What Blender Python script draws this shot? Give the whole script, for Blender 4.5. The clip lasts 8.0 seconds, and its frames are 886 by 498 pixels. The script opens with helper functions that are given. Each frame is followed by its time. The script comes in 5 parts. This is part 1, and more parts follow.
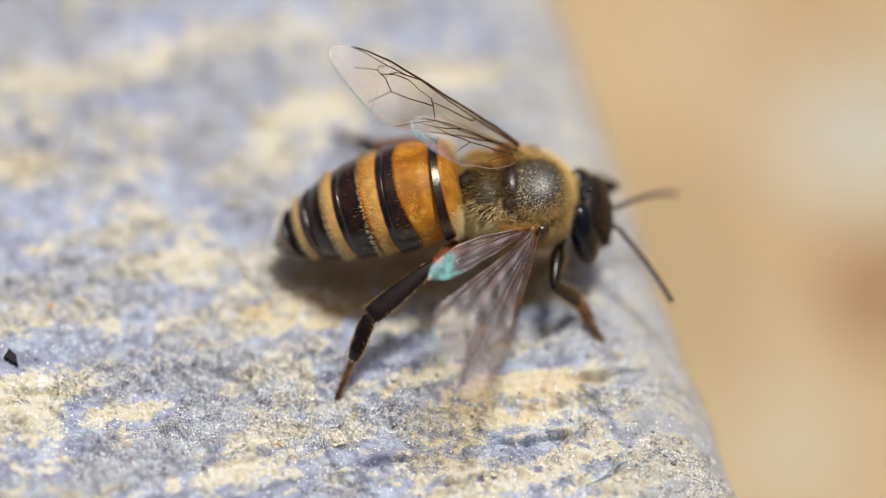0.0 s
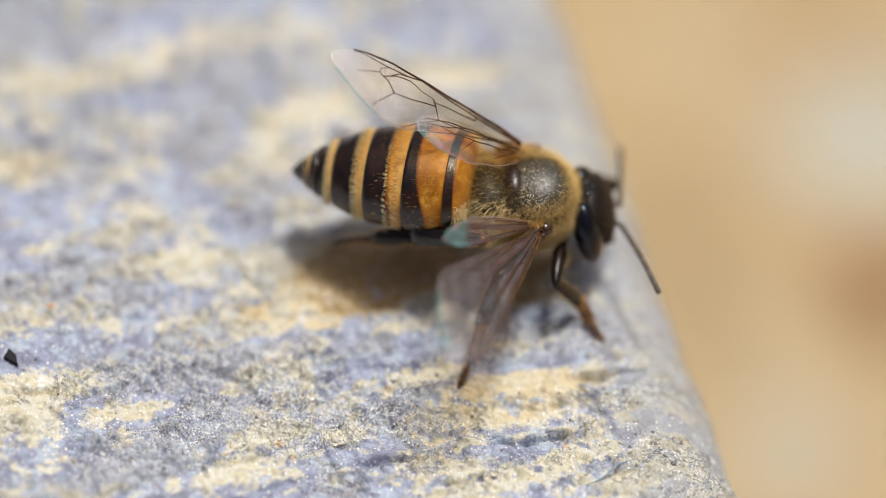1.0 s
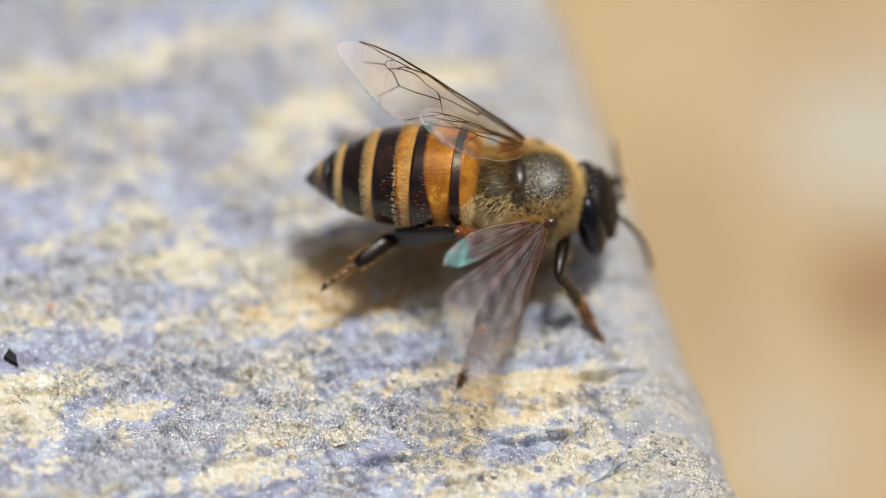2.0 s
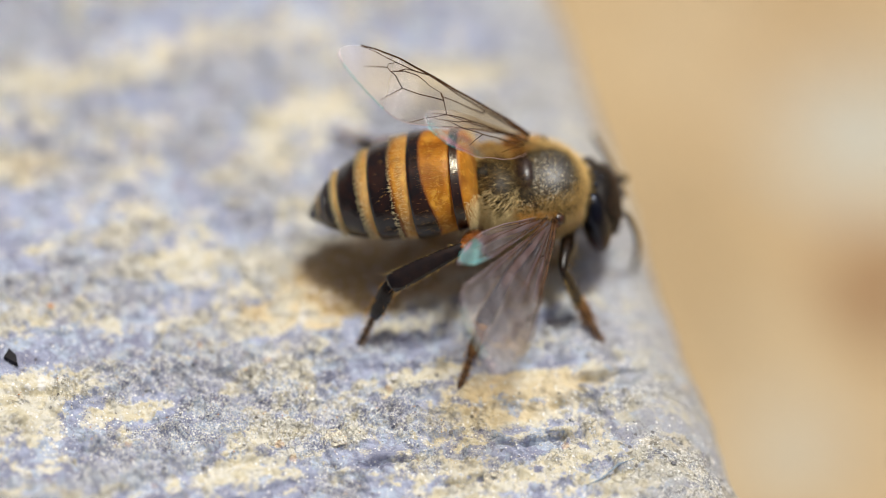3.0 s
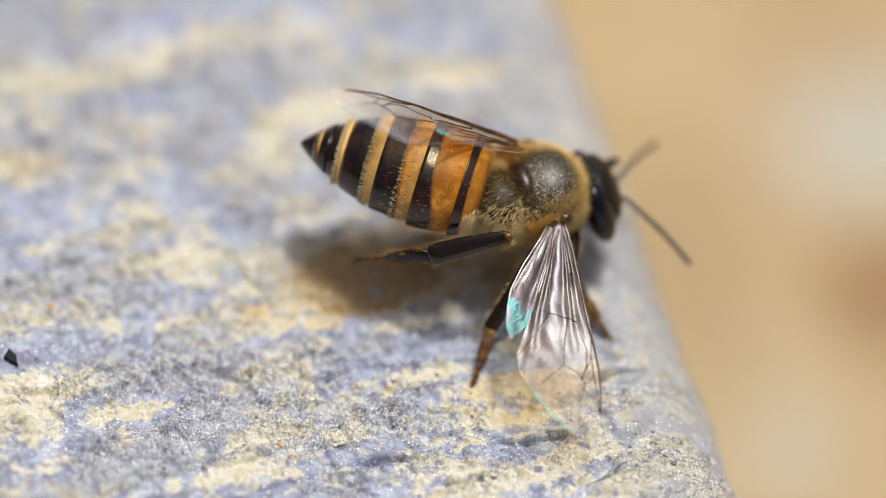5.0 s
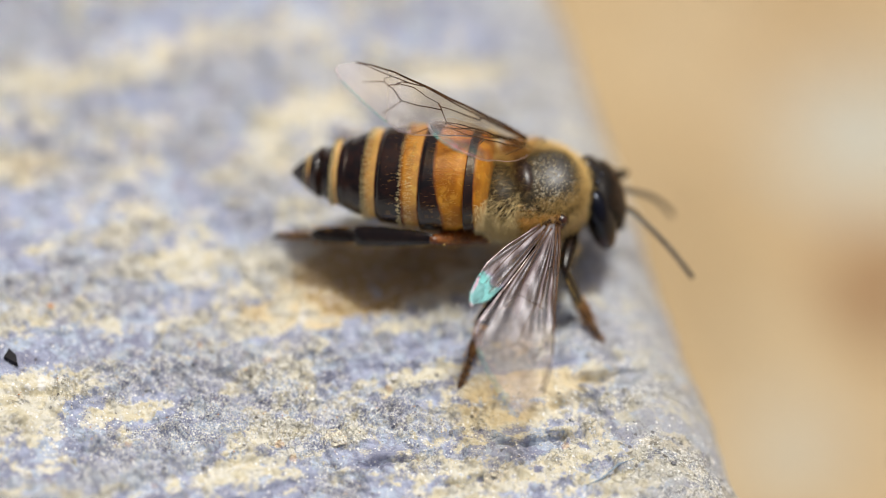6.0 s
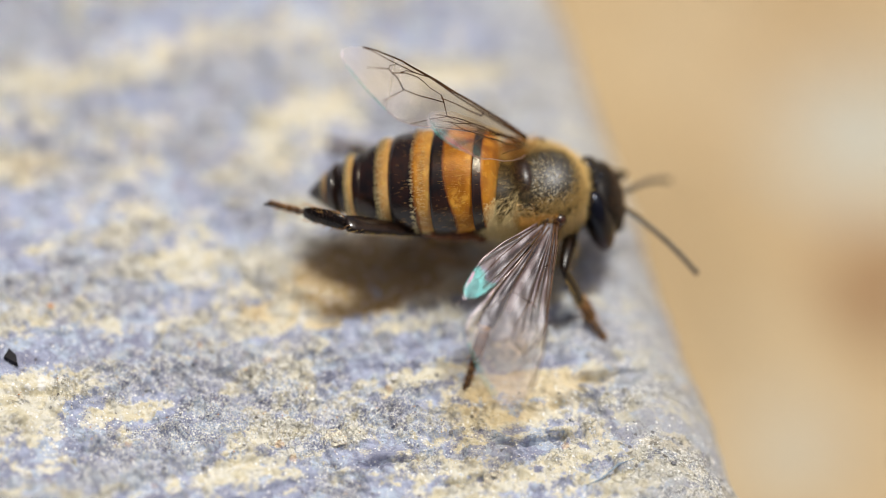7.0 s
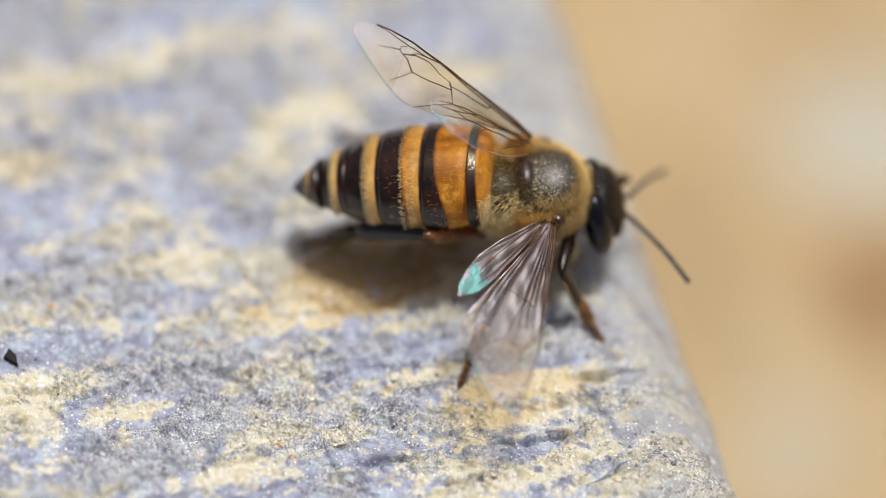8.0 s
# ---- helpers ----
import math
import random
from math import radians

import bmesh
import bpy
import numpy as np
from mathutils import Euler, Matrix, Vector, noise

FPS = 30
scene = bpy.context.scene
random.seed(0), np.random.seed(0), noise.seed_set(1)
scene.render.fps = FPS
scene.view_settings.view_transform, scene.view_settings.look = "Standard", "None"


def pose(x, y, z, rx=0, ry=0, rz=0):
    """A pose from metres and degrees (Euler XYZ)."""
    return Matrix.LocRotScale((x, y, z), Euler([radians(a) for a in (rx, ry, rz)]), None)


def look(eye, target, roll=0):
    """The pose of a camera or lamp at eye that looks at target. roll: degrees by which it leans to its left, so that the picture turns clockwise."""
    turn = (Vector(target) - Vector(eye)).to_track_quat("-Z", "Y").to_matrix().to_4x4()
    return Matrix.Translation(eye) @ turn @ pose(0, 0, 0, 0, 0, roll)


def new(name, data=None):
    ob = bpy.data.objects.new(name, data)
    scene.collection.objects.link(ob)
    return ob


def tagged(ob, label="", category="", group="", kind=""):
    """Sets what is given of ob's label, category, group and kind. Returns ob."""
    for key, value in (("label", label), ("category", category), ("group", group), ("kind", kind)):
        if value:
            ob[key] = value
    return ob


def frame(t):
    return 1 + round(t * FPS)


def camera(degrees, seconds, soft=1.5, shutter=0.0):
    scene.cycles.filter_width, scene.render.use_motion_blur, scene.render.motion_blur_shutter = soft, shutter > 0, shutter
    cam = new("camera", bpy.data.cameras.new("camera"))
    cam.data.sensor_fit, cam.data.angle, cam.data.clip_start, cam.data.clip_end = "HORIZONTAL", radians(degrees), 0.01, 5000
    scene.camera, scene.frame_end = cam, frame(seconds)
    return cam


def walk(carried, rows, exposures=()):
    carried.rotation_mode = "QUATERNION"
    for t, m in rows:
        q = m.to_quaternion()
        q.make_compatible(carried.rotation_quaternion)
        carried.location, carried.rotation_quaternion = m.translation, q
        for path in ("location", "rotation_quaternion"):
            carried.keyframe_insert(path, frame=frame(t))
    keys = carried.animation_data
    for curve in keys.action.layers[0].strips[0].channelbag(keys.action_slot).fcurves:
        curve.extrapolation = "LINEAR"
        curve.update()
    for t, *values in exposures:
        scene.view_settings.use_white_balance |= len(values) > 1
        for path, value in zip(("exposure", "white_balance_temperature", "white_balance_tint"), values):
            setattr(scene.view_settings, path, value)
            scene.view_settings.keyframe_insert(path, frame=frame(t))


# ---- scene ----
# The camera stands still over the stone, close to the bee; z = 0 is the top of the stone.
EYE, AIM = (0.0, -0.12313, 0.15760), (0.0, 0.0, 0.0)
cam = camera(8.0, 8.0, 0.55, 0.5)
cam.data.dof.use_dof = True
cam.data.dof.focus_distance = 0.1953
cam.data.dof.aperture_fstop = 14.5
walk(cam, [(0.0, look(EYE, AIM)), (8.0, look(EYE, AIM))], [(0.0, -0.09), (8.0, -0.09)])

# ---- light: a hazy sun nearly overhead, and the sky ----
SUN_EL, SUN_AZ = radians(75), radians(48)
world = bpy.data.worlds.new("sky")
scene.world = world
world.use_nodes = True
wn, wl = world.node_tree.nodes, world.node_tree.links
sky = wn.new("ShaderNodeTexSky")
sky.sky_type, sky.sun_disc = "NISHITA", False
sky.sun_elevation, sky.sun_rotation = SUN_EL, SUN_AZ
sky.air_density, sky.dust_density, sky.ozone_density = 0.6, 9.0, 0.4
wn["Background"].inputs["Strength"].default_value = 0.080
wl.new(sky.outputs["Color"], wn["Background"].inputs["Color"])
sun = new("sun", bpy.data.lights.new("sun", "SUN"))
sun.data.energy, sun.data.angle, sun.data.color = 3.35, radians(9.0), (1.0, 1.0, 0.95)
sun_way = Vector((math.sin(SUN_AZ) * math.cos(SUN_EL), math.cos(SUN_AZ) * math.cos(SUN_EL), math.sin(SUN_EL)))
sun.matrix_world = look(tuple(sun_way), (0, 0, 0))

MM = 0.001  # all modelling numbers below are millimetres


# ---- material helpers ----
class Mat:
    """A node material with short ways to add nodes."""

    def __init__(self, name):
        self.m = bpy.data.materials.new(name)
        self.m.use_nodes = True
        self.n, self.l = self.m.node_tree.nodes, self.m.node_tree.links
        self.bsdf = self.n["Principled BSDF"]

    def node(self, kind, **values):
        nd = self.n.new(kind)
        for key, value in values.items():
            self.put(nd.inputs[key.replace("_", " ")], value)
        return nd

    def put(self, socket, value):
        if isinstance(value, bpy.types.NodeSocket):
            self.l.new(value, socket)
        elif isinstance(value, tuple) and len(value) == 3 and socket.type == "RGBA":
            socket.default_value = (*value, 1)
        else:
            socket.default_value = value

    def set(self, **values):
        for key, value in values.items():
            self.put(self.bsdf.inputs[key.replace("_", " ")], value)
        return self

    def coord(self):
        return self.node("ShaderNodeTexCoord").outputs["Object"]

    def mapped(self, scale=(1, 1, 1), turn=0.0):
        nd = self.node("ShaderNodeMapping", Vector=self.coord())
        nd.inputs["Scale"].default_value = scale
        nd.inputs["Rotation"].default_value = (0, 0, radians(turn))
        return nd.outputs["Vector"]

    def noise(self, size, detail=4.0, rough=0.55, vector=None, warp=0.0):
        """Noise with features of about size millimetres."""
        return self.node("ShaderNodeTexNoise", Vector=vector or self.coord(), Scale=1.0 / (size * MM),
                         Detail=detail, Roughness=rough, Distortion=warp).outputs["Fac"]

    def cells(self, size, out="Distance"):
        return self.node("ShaderNodeTexVoronoi", Vector=self.coord(), Scale=1.0 / (size * MM)).outputs[out]

    def ramp(self, fac, low, high, a=0.0, b=1.0):
        nd = self.node("ShaderNodeMapRange")
        nd.interpolation_type = "SMOOTHSTEP"
        for i, value in enumerate((fac, low, high, a, b)):
            self.put(nd.inputs[i], value)
        return nd.outputs["Result"]

    def mix(self, fac, a, b, blend="MIX"):
        nd = self.node("ShaderNodeMix")
        nd.data_type, nd.blend_type = "RGBA", blend
        self.put(nd.inputs[0], fac), self.put(nd.inputs[6], a), self.put(nd.inputs[7], b)
        return nd.outputs[2]

    def math(self, op, a, b=0.0):
        nd = self.node("ShaderNodeMath")
        nd.operation = op
        self.put(nd.inputs[0], a), self.put(nd.inputs[1], b)
        return nd.outputs[0]

    def attr(self, name):
        nd = self.node("ShaderNodeAttribute")
        nd.attribute_name = name
        return nd.outputs["Fac"]

    def bump(self, height, depth, strength=1.0, normal=None):
        nd = self.node("ShaderNodeBump", Height=height, Strength=strength, Distance=depth * MM)
        if normal is not None:
            self.put(nd.inputs["Normal"], normal)
        return nd.outputs["Normal"]


# ---- materials ----
def stone_material():
    k = Mat("weathered_stone")
    stain_shade, ochre_shade = k.attr("stain_shade"), k.attr("ochre_shade")
    broad, patch, film = k.noise(1.1, 5, 0.62), k.noise(0.62, 7, 0.72), k.noise(0.70, 7, 0.76, None, 0.5)
    fine, salt, where = k.noise(0.20, 5, 0.66), k.noise(0.085, 4, 0.7), k.noise(1.7, 4, 0.6, None, 0.8)
    mottle = k.noise(0.42, 6, 0.74)
    violet = k.mix(k.ramp(broad, 0.38, 0.62), (0.242, 0.252, 0.362), (0.398, 0.436, 0.595))
    violet = k.mix(k.ramp(mottle, 0.45, 0.38, 0.0, 0.30), violet, (0.20, 0.175, 0.26))
    violet = k.mix(k.ramp(film, 0.49, 0.565, 0.0, 0.75), violet, (0.54, 0.63, 0.76))
    cream = k.mix(k.ramp(k.noise(0.5, 6, 0.7), 0.42, 0.58), (0.70, 0.63, 0.44), (0.76, 0.725, 0.61))
    cream = k.mix(k.ramp(k.noise(0.33, 5, 0.72), 0.54, 0.60, 0.0, 0.7), cream, (0.80, 0.78, 0.72))
    cream = k.mix(k.ramp(ochre_shade, 0.55, 1.3, 0.0, 0.75), cream, (0.78, 0.62, 0.36))
    # the deepest brown puts the bee's warm shadow into the stone's colour
    cream = k.mix(k.ramp(ochre_shade, 1.35, 1.85, 0.0, 0.92), cream, (0.47, 0.31, 0.12))
    cream = k.mix(k.ramp(fine, 0.40, 0.32, 0.0, 0.30), cream, (0.42, 0.35, 0.26))
    edge = k.math("ADD", stain_shade, k.math("MULTIPLY", k.math("SUBTRACT", patch, 0.5), 4.2))
    edge = k.math("ADD", edge, k.math("MULTIPLY", k.math("SUBTRACT", fine, 0.5), 1.5))
    crusty = k.ramp(edge, 0.30, 0.78)
    col = k.mix(crusty, violet, cream)
    col = k.mix(k.math("MULTIPLY", k.attr("worn"), k.ramp(mottle, 0.35, 0.6, 0.85, 0.45)), col, (0.42, 0.415, 0.385))
    # loose crust: pale crumbs and dark pores, gathered in patches
    gather = k.ramp(k.math("ADD", k.attr("grit"), k.math("MULTIPLY", k.math("SUBTRACT", where, 0.5), 0.8)), 0.50, 0.70)
    dirty = k.math("MULTIPLY", gather, k.math("ADD", 0.25, k.math("MULTIPLY", crusty, 0.6)))
    col = k.mix(k.math("MULTIPLY", k.ramp(salt, 0.53, 0.60), k.math("ADD", 0.08, k.math("MULTIPLY", gather, 0.75))), col, (0.95, 0.93, 0.87))
    col = k.mix(k.math("MULTIPLY", k.ramp(salt, 0.45, 0.36), k.math("ADD", 0.02, k.math("MULTIPLY", dirty, 0.10))), col, (0.15, 0.145, 0.18))
    crumb = k.noise(0.055, 3, 0.68)
    col = k.mix(k.math("MULTIPLY", k.ramp(crumb, 0.53, 0.61), k.math("ADD", 0.12, k.math("MULTIPLY", gather, 0.88))), col, (0.94, 0.92, 0.86))
    col = k.mix(k.math("MULTIPLY", k.ramp(crumb, 0.44, 0.36), k.math("ADD", 0.02, k.math("MULTIPLY", dirty, 0.18))), col, (0.11, 0.095, 0.09))
    # wrinkles of the crust, curling like worm tracks
    curl = k.math("ABSOLUTE", k.math("SUBTRACT", k.noise(0.36, 3, 0.6, None, 0.8), 0.5))
    line = k.math("MULTIPLY", k.ramp(curl, 0.035, 0.008), k.ramp(k.math("ADD", k.attr("grit"), k.math("MULTIPLY", k.math("SUBTRACT", film, 0.5), 1.2)), 0.50, 0.66))
    col = k.mix(k.math("MULTIPLY", line, k.math("ADD", 0.01, k.math("MULTIPLY", crusty, 0.40))), col, (0.17, 0.15, 0.14))
    specks = 0.0
    for size, low, tone, much in ((0.13, 0.82, (0.98, 0.97, 0.94), 1.0), (0.40, 0.96, (0.90, 0.88, 0.84), 0.8), (0.42, 0.985, (0.70, 0.38, 0.16), 0.55),
                                  (0.18, 0.955, (0.10, 0.09, 0.09), 0.75)):
        grains = k.node("ShaderNodeTexVoronoi", Vector=k.coord(), Scale=1 / (size * MM))
        pick = k.node("ShaderNodeSeparateColor", Color=grains.outputs["Color"]).outputs[0]
        away = k.math("ADD", grains.outputs["Distance"], k.math("MULTIPLY", k.math("SUBTRACT", salt, 0.5), 0.5))
        dots = k.math("MULTIPLY", k.ramp(away, 0.40, 0.28), k.ramp(pick, low, low + 0.02))
        col = k.mix(k.math("MULTIPLY", dots, much), col, tone)
        specks = dots if size == 0.13 else specks
    high = k.math("ADD", k.math("MULTIPLY", fine, 0.8), k.math("MULTIPLY", salt, 0.6))
    high = k.math("ADD", high, k.math("MULTIPLY", patch, 0.9))
    high = k.math("ADD", high, k.math("MULTIPLY", crumb, k.math("MULTIPLY", gather, 0.5)))
    high = k.math("ADD", k.math("SUBTRACT", high, k.math("MULTIPLY", line, 0.55)), k.math("MULTIPLY", specks, 0.2))
    k.set(Base_Color=col, Roughness=k.ramp(salt, 0.35, 0.65, 0.75, 0.38), Specular_IOR_Level=0.45, Normal=k.bump(high, 0.13))
    return k.m


def crumb_material():
    k = Mat("mineral_crumb")
    one = k.node("ShaderNodeNewGeometry").outputs["Random Per Island"]
    col = k.mix(k.ramp(one, 0.10, 0.45), (0.74, 0.68, 0.50), (0.90, 0.89, 0.86))
    col = k.mix(k.ramp(one, 0.80, 0.82), col, (0.42, 0.43, 0.52))
    col = k.mix(k.ramp(one, 0.92, 0.93), col, (0.11, 0.10, 0.10))
    col = k.mix(k.ramp(one, 0.975, 0.98), col, (0.66, 0.34, 0.12))
    k.set(Base_Color=col, Roughness=0.45, Specular_IOR_Level=0.5)
    return k.m


def ground_material():
    k = Mat("sandy_ground")
    blot = k.mix(k.ramp(k.noise(26, 4, 0.55), 0.35, 0.65), (0.425, 0.303, 0.163), (0.485, 0.366, 0.215))
    blot = k.mix(k.ramp(k.noise(2.0, 5, 0.6), 0.35, 0.7), blot, (0.480, 0.368, 0.220))
    blot = k.mix(k.attr("dark"), blot, (0.20, 0.085, 0.03))
    blot = k.mix(k.attr("pale"), blot, (0.45, 0.445, 0.39))
    k.set(Base_Color=blot, Roughness=0.95, Specular_IOR_Level=0.2, Normal=k.bump(k.noise(1.2, 5, 0.65), 0.8))
    return k.m


def chitin_material(name, dark, light, rough=0.32, size=0.25, coat=0.0, spec=0.5, relief=0.004):
    k = Mat(name)
    col = k.mix(k.ramp(k.noise(size, 4, 0.6), 0.35, 0.68), dark, light)
    k.set(Base_Color=col, Roughness=k.ramp(k.noise(size * 0.4, 3), 0.3, 0.7, rough * 0.8, rough * 1.35),
          Specular_IOR_Level=spec, Coat_Weight=coat, Coat_Roughness=0.15,
          Normal=k.bump(k.noise(0.05, 2), relief))
    return k.m


def abdomen_material():
    """Amber chitin with dark brown hind bands; the attribute band is the pigment."""
    k = Mat("banded_chitin")
    band, pale = k.attr("band"), k.attr("pale")
    amber = k.mix(k.ramp(k.noise(0.5, 3), 0.3, 0.7), (0.34, 0.122, 0.006), (0.54, 0.228, 0.015))
    amber = k.mix(k.ramp(k.noise(0.42, 3, 0.6, None, 1.2), 0.50, 0.66, 0.0, 0.6), amber, (0.70, 0.38, 0.060))
    amber = k.mix(k.ramp(k.noise(0.55, 5, 0.65, None, 0.8), 0.46, 0.34, 0.0, 0.7), amber, (0.32, 0.11, 0.012))
    amber = k.mix(pale, amber, (0.86, 0.65, 0.29))
    brown = k.mix(k.ramp(k.noise(0.35, 4), 0.35, 0.7), (0.006, 0.003, 0.002), (0.030, 0.010, 0.004))
    wob = k.math("ADD", band, k.math("MULTIPLY", k.math("SUBTRACT", k.noise(0.22, 3), 0.5), 0.35))
    rust = k.mix(k.ramp(wob, 0.12, 0.55), amber, (0.20, 0.055, 0.008))
    col = k.mix(k.ramp(wob, 0.42, 0.72), rust, brown)
    k.set(Base_Color=col, Roughness=k.math("ADD", k.ramp(wob, 0.3, 0.7, 0.40, 0.15), k.ramp(k.noise(0.12, 3), 0.3, 0.7, -0.05, 0.08)), Specular_IOR_Level=k.ramp(wob, 0.3, 0.7, 0.26, 0.60),
          Subsurface_Weight=k.ramp(wob, 0.6, 0.3, 0.0, 0.35), Subsurface_Scale=0.0003, Normal=k.bump(k.noise(0.06, 3, 0.6, k.mapped((0.35, 1.0, 1.0))), 0.009))
    k.bsdf.inputs["Subsurface Radius"].default_value = (1.0, 0.4, 0.1)
    return k.m


def hair_material(name, root, tip):
    k = Mat(name)
    col = k.mix(k.attr("tip"), root, tip)
    col = k.mix(k.math("MULTIPLY", k.node("ShaderNodeNewGeometry").outputs["Random Per Island"], 0.35), col, tip)
    k.set(Base_Color=col, Roughness=0.45, Specular_IOR_Level=0.4)
    return k.m


def wing_material(name, film, smoky=0.38, reach=0.40, shine=(0.05, 0.07), milky=0.12, root=(0.62, 0.40, 0.19), gleam=0.15, grain=0.06):
    """A clear, faintly amber membrane; film: its interference sheen towards the rim; smoky: how brown it is up to reach."""
    k = Mat(name)
    along, rim = k.attr("two"), k.attr("tip")
    tint = k.mix(k.ramp(along, 0.05, 0.36), root, (0.95, 0.86, 0.68))
    tint = k.mix(k.ramp(along, 0.55, 0.9), tint, (0.985, 0.965, 0.94))
    clear = k.node("ShaderNodeBsdfTransparent", Color=tint)
    pebbles = k.math("MULTIPLY", k.math("ADD", k.noise(0.10, 3, 0.6), k.math("MULTIPLY", k.cells(0.07), 0.4)), k.ramp(along, 0.35, 0.7, 0.12, 1.0))
    k.set(Base_Color=k.mix(k.ramp(along, 0.25, reach + 0.38), (0.055, 0.020, 0.007), (0.80, 0.75, 0.83)), Roughness=0.5, Specular_IOR_Level=0.1,
          Normal=k.bump(pebbles, 0.05))
    # where the membrane lies doubled in the folds it is a deeper red-brown
    doubled = k.ramp(k.attr("fold"), 0.30, 0.75)
    k.set(Base_Color=k.mix(doubled, k.bsdf.inputs["Base Color"].links[0].from_socket, (0.050, 0.016, 0.007)))
    body = k.node("ShaderNodeMixShader", Fac=k.math("MAXIMUM", k.ramp(along, 0.10, reach, smoky, milky), k.math("MULTIPLY", doubled, 0.85)))
    k.l.new(clear.outputs[0], body.inputs[1]), k.l.new(k.bsdf.outputs[0], body.inputs[2])
    # pebbled gloss, white over the pleats
    gloss = k.node("ShaderNodeBsdfGlossy", Color=(0.93, 0.90, 0.98), Roughness=k.ramp(along, 0.4, 0.7, gleam, 0.32), Normal=k.bump(pebbles, grain))
    shiny = k.node("ShaderNodeMixShader", Fac=k.ramp(along, 0.30, 0.60, *shine))
    k.l.new(body.outputs[0], shiny.inputs[1]), k.l.new(gloss.outputs[0], shiny.inputs[2])
    # structural colour of the thin rim: lilac, teal, then rose at the very edge
    rim = k.math("ADD", rim, k.math("MULTIPLY", k.math("SUBTRACT", k.noise(0.7, 3), 0.5), 0.6))
    tone = k.mix(k.ramp(rim, 0.50, 0.62), (0.50, 0.42, 0.72), (0.10, 0.47, 0.46))
    tone = k.mix(k.ramp(rim, 0.84, 0.95), tone, (0.78, 0.40, 0.58))
    sheen = k.node("ShaderNodeBsdfGlossy", Color=tone, Roughness=0.40, Normal=k.bump(pebbles, 0.04))
    mixer = k.node("ShaderNodeMixShader", Fac=k.ramp(rim, 0.42, 0.75, 0.0, film))
    k.l.new(shiny.outputs[0], mixer.inputs[1]), k.l.new(sheen.outputs[0], mixer.inputs[2])
    k.l.new(mixer.outputs[0], k.n["Material Output"].inputs["Surface"])
    return k.m


def margin_material():
    """The wing's hair-fine edge, shot with interference colours."""
    k = Mat("wing_margin")
    hue = k.math("ADD", k.attr("tip"), k.math("MULTIPLY", k.math("SUBTRACT", k.noise(0.8, 2, 0.5), 0.5), 0.5))
    tone = k.mix(k.ramp(hue, 0.35, 0.65), (0.95, 0.80, 0.84), (0.20, 0.75, 0.68))
    sheen = k.node("ShaderNodeBsdfGlossy", Color=tone, Roughness=0.35)
    clear = k.node("ShaderNodeBsdfTransparent", Color=(0.95, 0.9, 0.85))
    both = k.node("ShaderNodeMixShader", Fac=0.75)
    k.l.new(clear.outputs[0], both.inputs[1]), k.l.new(sheen.outputs[0], both.inputs[2])
    k.l.new(both.outputs[0], k.n["Material Output"].inputs["Surface"])
    return k.m


def eye_material():
    k = Mat("compound_eye")
    low = k.node("ShaderNodeSeparateXYZ", Vector=k.coord()).outputs["Z"]
    dark = k.mix(k.ramp(k.noise(0.6, 2), 0.3, 0.7), (0.002, 0.002, 0.004), (0.006, 0.004, 0.006))
    k.set(Base_Color=k.mix(k.ramp(low, 0.0, -0.9 * MM), dark, (0.045, 0.010, 0.004)), Roughness=0.24, Specular_IOR_Level=0.5,
          Specular_Tint=(0.70, 0.80, 1.0))
    return k.m


STONE, GROUND, CRUMB = stone_material(), ground_material(), crumb_material()
BANDED, EYE_MAT, MARGIN = abdomen_material(), eye_material(), margin_material()
WING, HIND_WING = wing_material("wing_membrane", 0.04, 0.06, 0.40, (0.05, 0.14), 0.16, (0.88, 0.72, 0.46), 0.22, 0.13), wing_material("hind_wing_membrane", 0.24, 0.06, 0.40, (0.04, 0.06), 0.12, (0.88, 0.72, 0.46))
CRUMPLED = wing_material("crumpled_wing_membrane", 0.05, 0.14, 0.46, (0.12, 0.06), 0.09, gleam=0.42)
FOLDED = wing_material("folded_wing_membrane", 0.42, 0.14, 0.50, (0.15, 0.08), gleam=0.42)
CHITIN = chitin_material("black_chitin", (0.006, 0.005, 0.005), (0.018, 0.013, 0.010), 0.5, 0.25, 0.0, 0.2)
THORAX = chitin_material("dusted_chitin", (0.018, 0.013, 0.007), (0.050, 0.038, 0.018), 0.45, 0.14, 0.0, 0.4, 0.014)
SCUTUM = chitin_material("glossy_back_plate", (0.012, 0.010, 0.008), (0.036, 0.030, 0.021), 0.40, 0.12, 0.0, 0.8, 0.012)
SCUTELLUM = chitin_material("dark_raised_plate", (0.010, 0.006, 0.005), (0.040, 0.018, 0.010), 0.30, 0.12, 0.0, 0.5, 0.009)
BROWN = chitin_material("red_brown_chitin", (0.014, 0.006, 0.004), (0.050, 0.016, 0.007), 0.18, 0.25, 0.3)
AMBER_LEG = chitin_material("amber_leg_chitin", (0.10, 0.030, 0.008), (0.22, 0.075, 0.016), 0.26)
SHIN = chitin_material("polished_shin_chitin", (0.006, 0.003, 0.002), (0.018, 0.009, 0.005), 0.16, 0.25, 0.0, 0.6)
LEG = chitin_material("dark_leg_chitin", (0.005, 0.003, 0.002), (0.016, 0.008, 0.004), 0.22, 0.25, 0.0, 0.35)
TARSUS = chitin_material("brown_leg_chitin", (0.04, 0.018, 0.006), (0.15, 0.07, 0.02), 0.3)
INNER_SHIN = chitin_material("red_brown_shin", (0.10, 0.038, 0.010), (0.26, 0.10, 0.024), 0.26)
PALE_JOINT = chitin_material("amber_joint", (0.30, 0.15, 0.03), (0.45, 0.24, 0.06), 0.35)
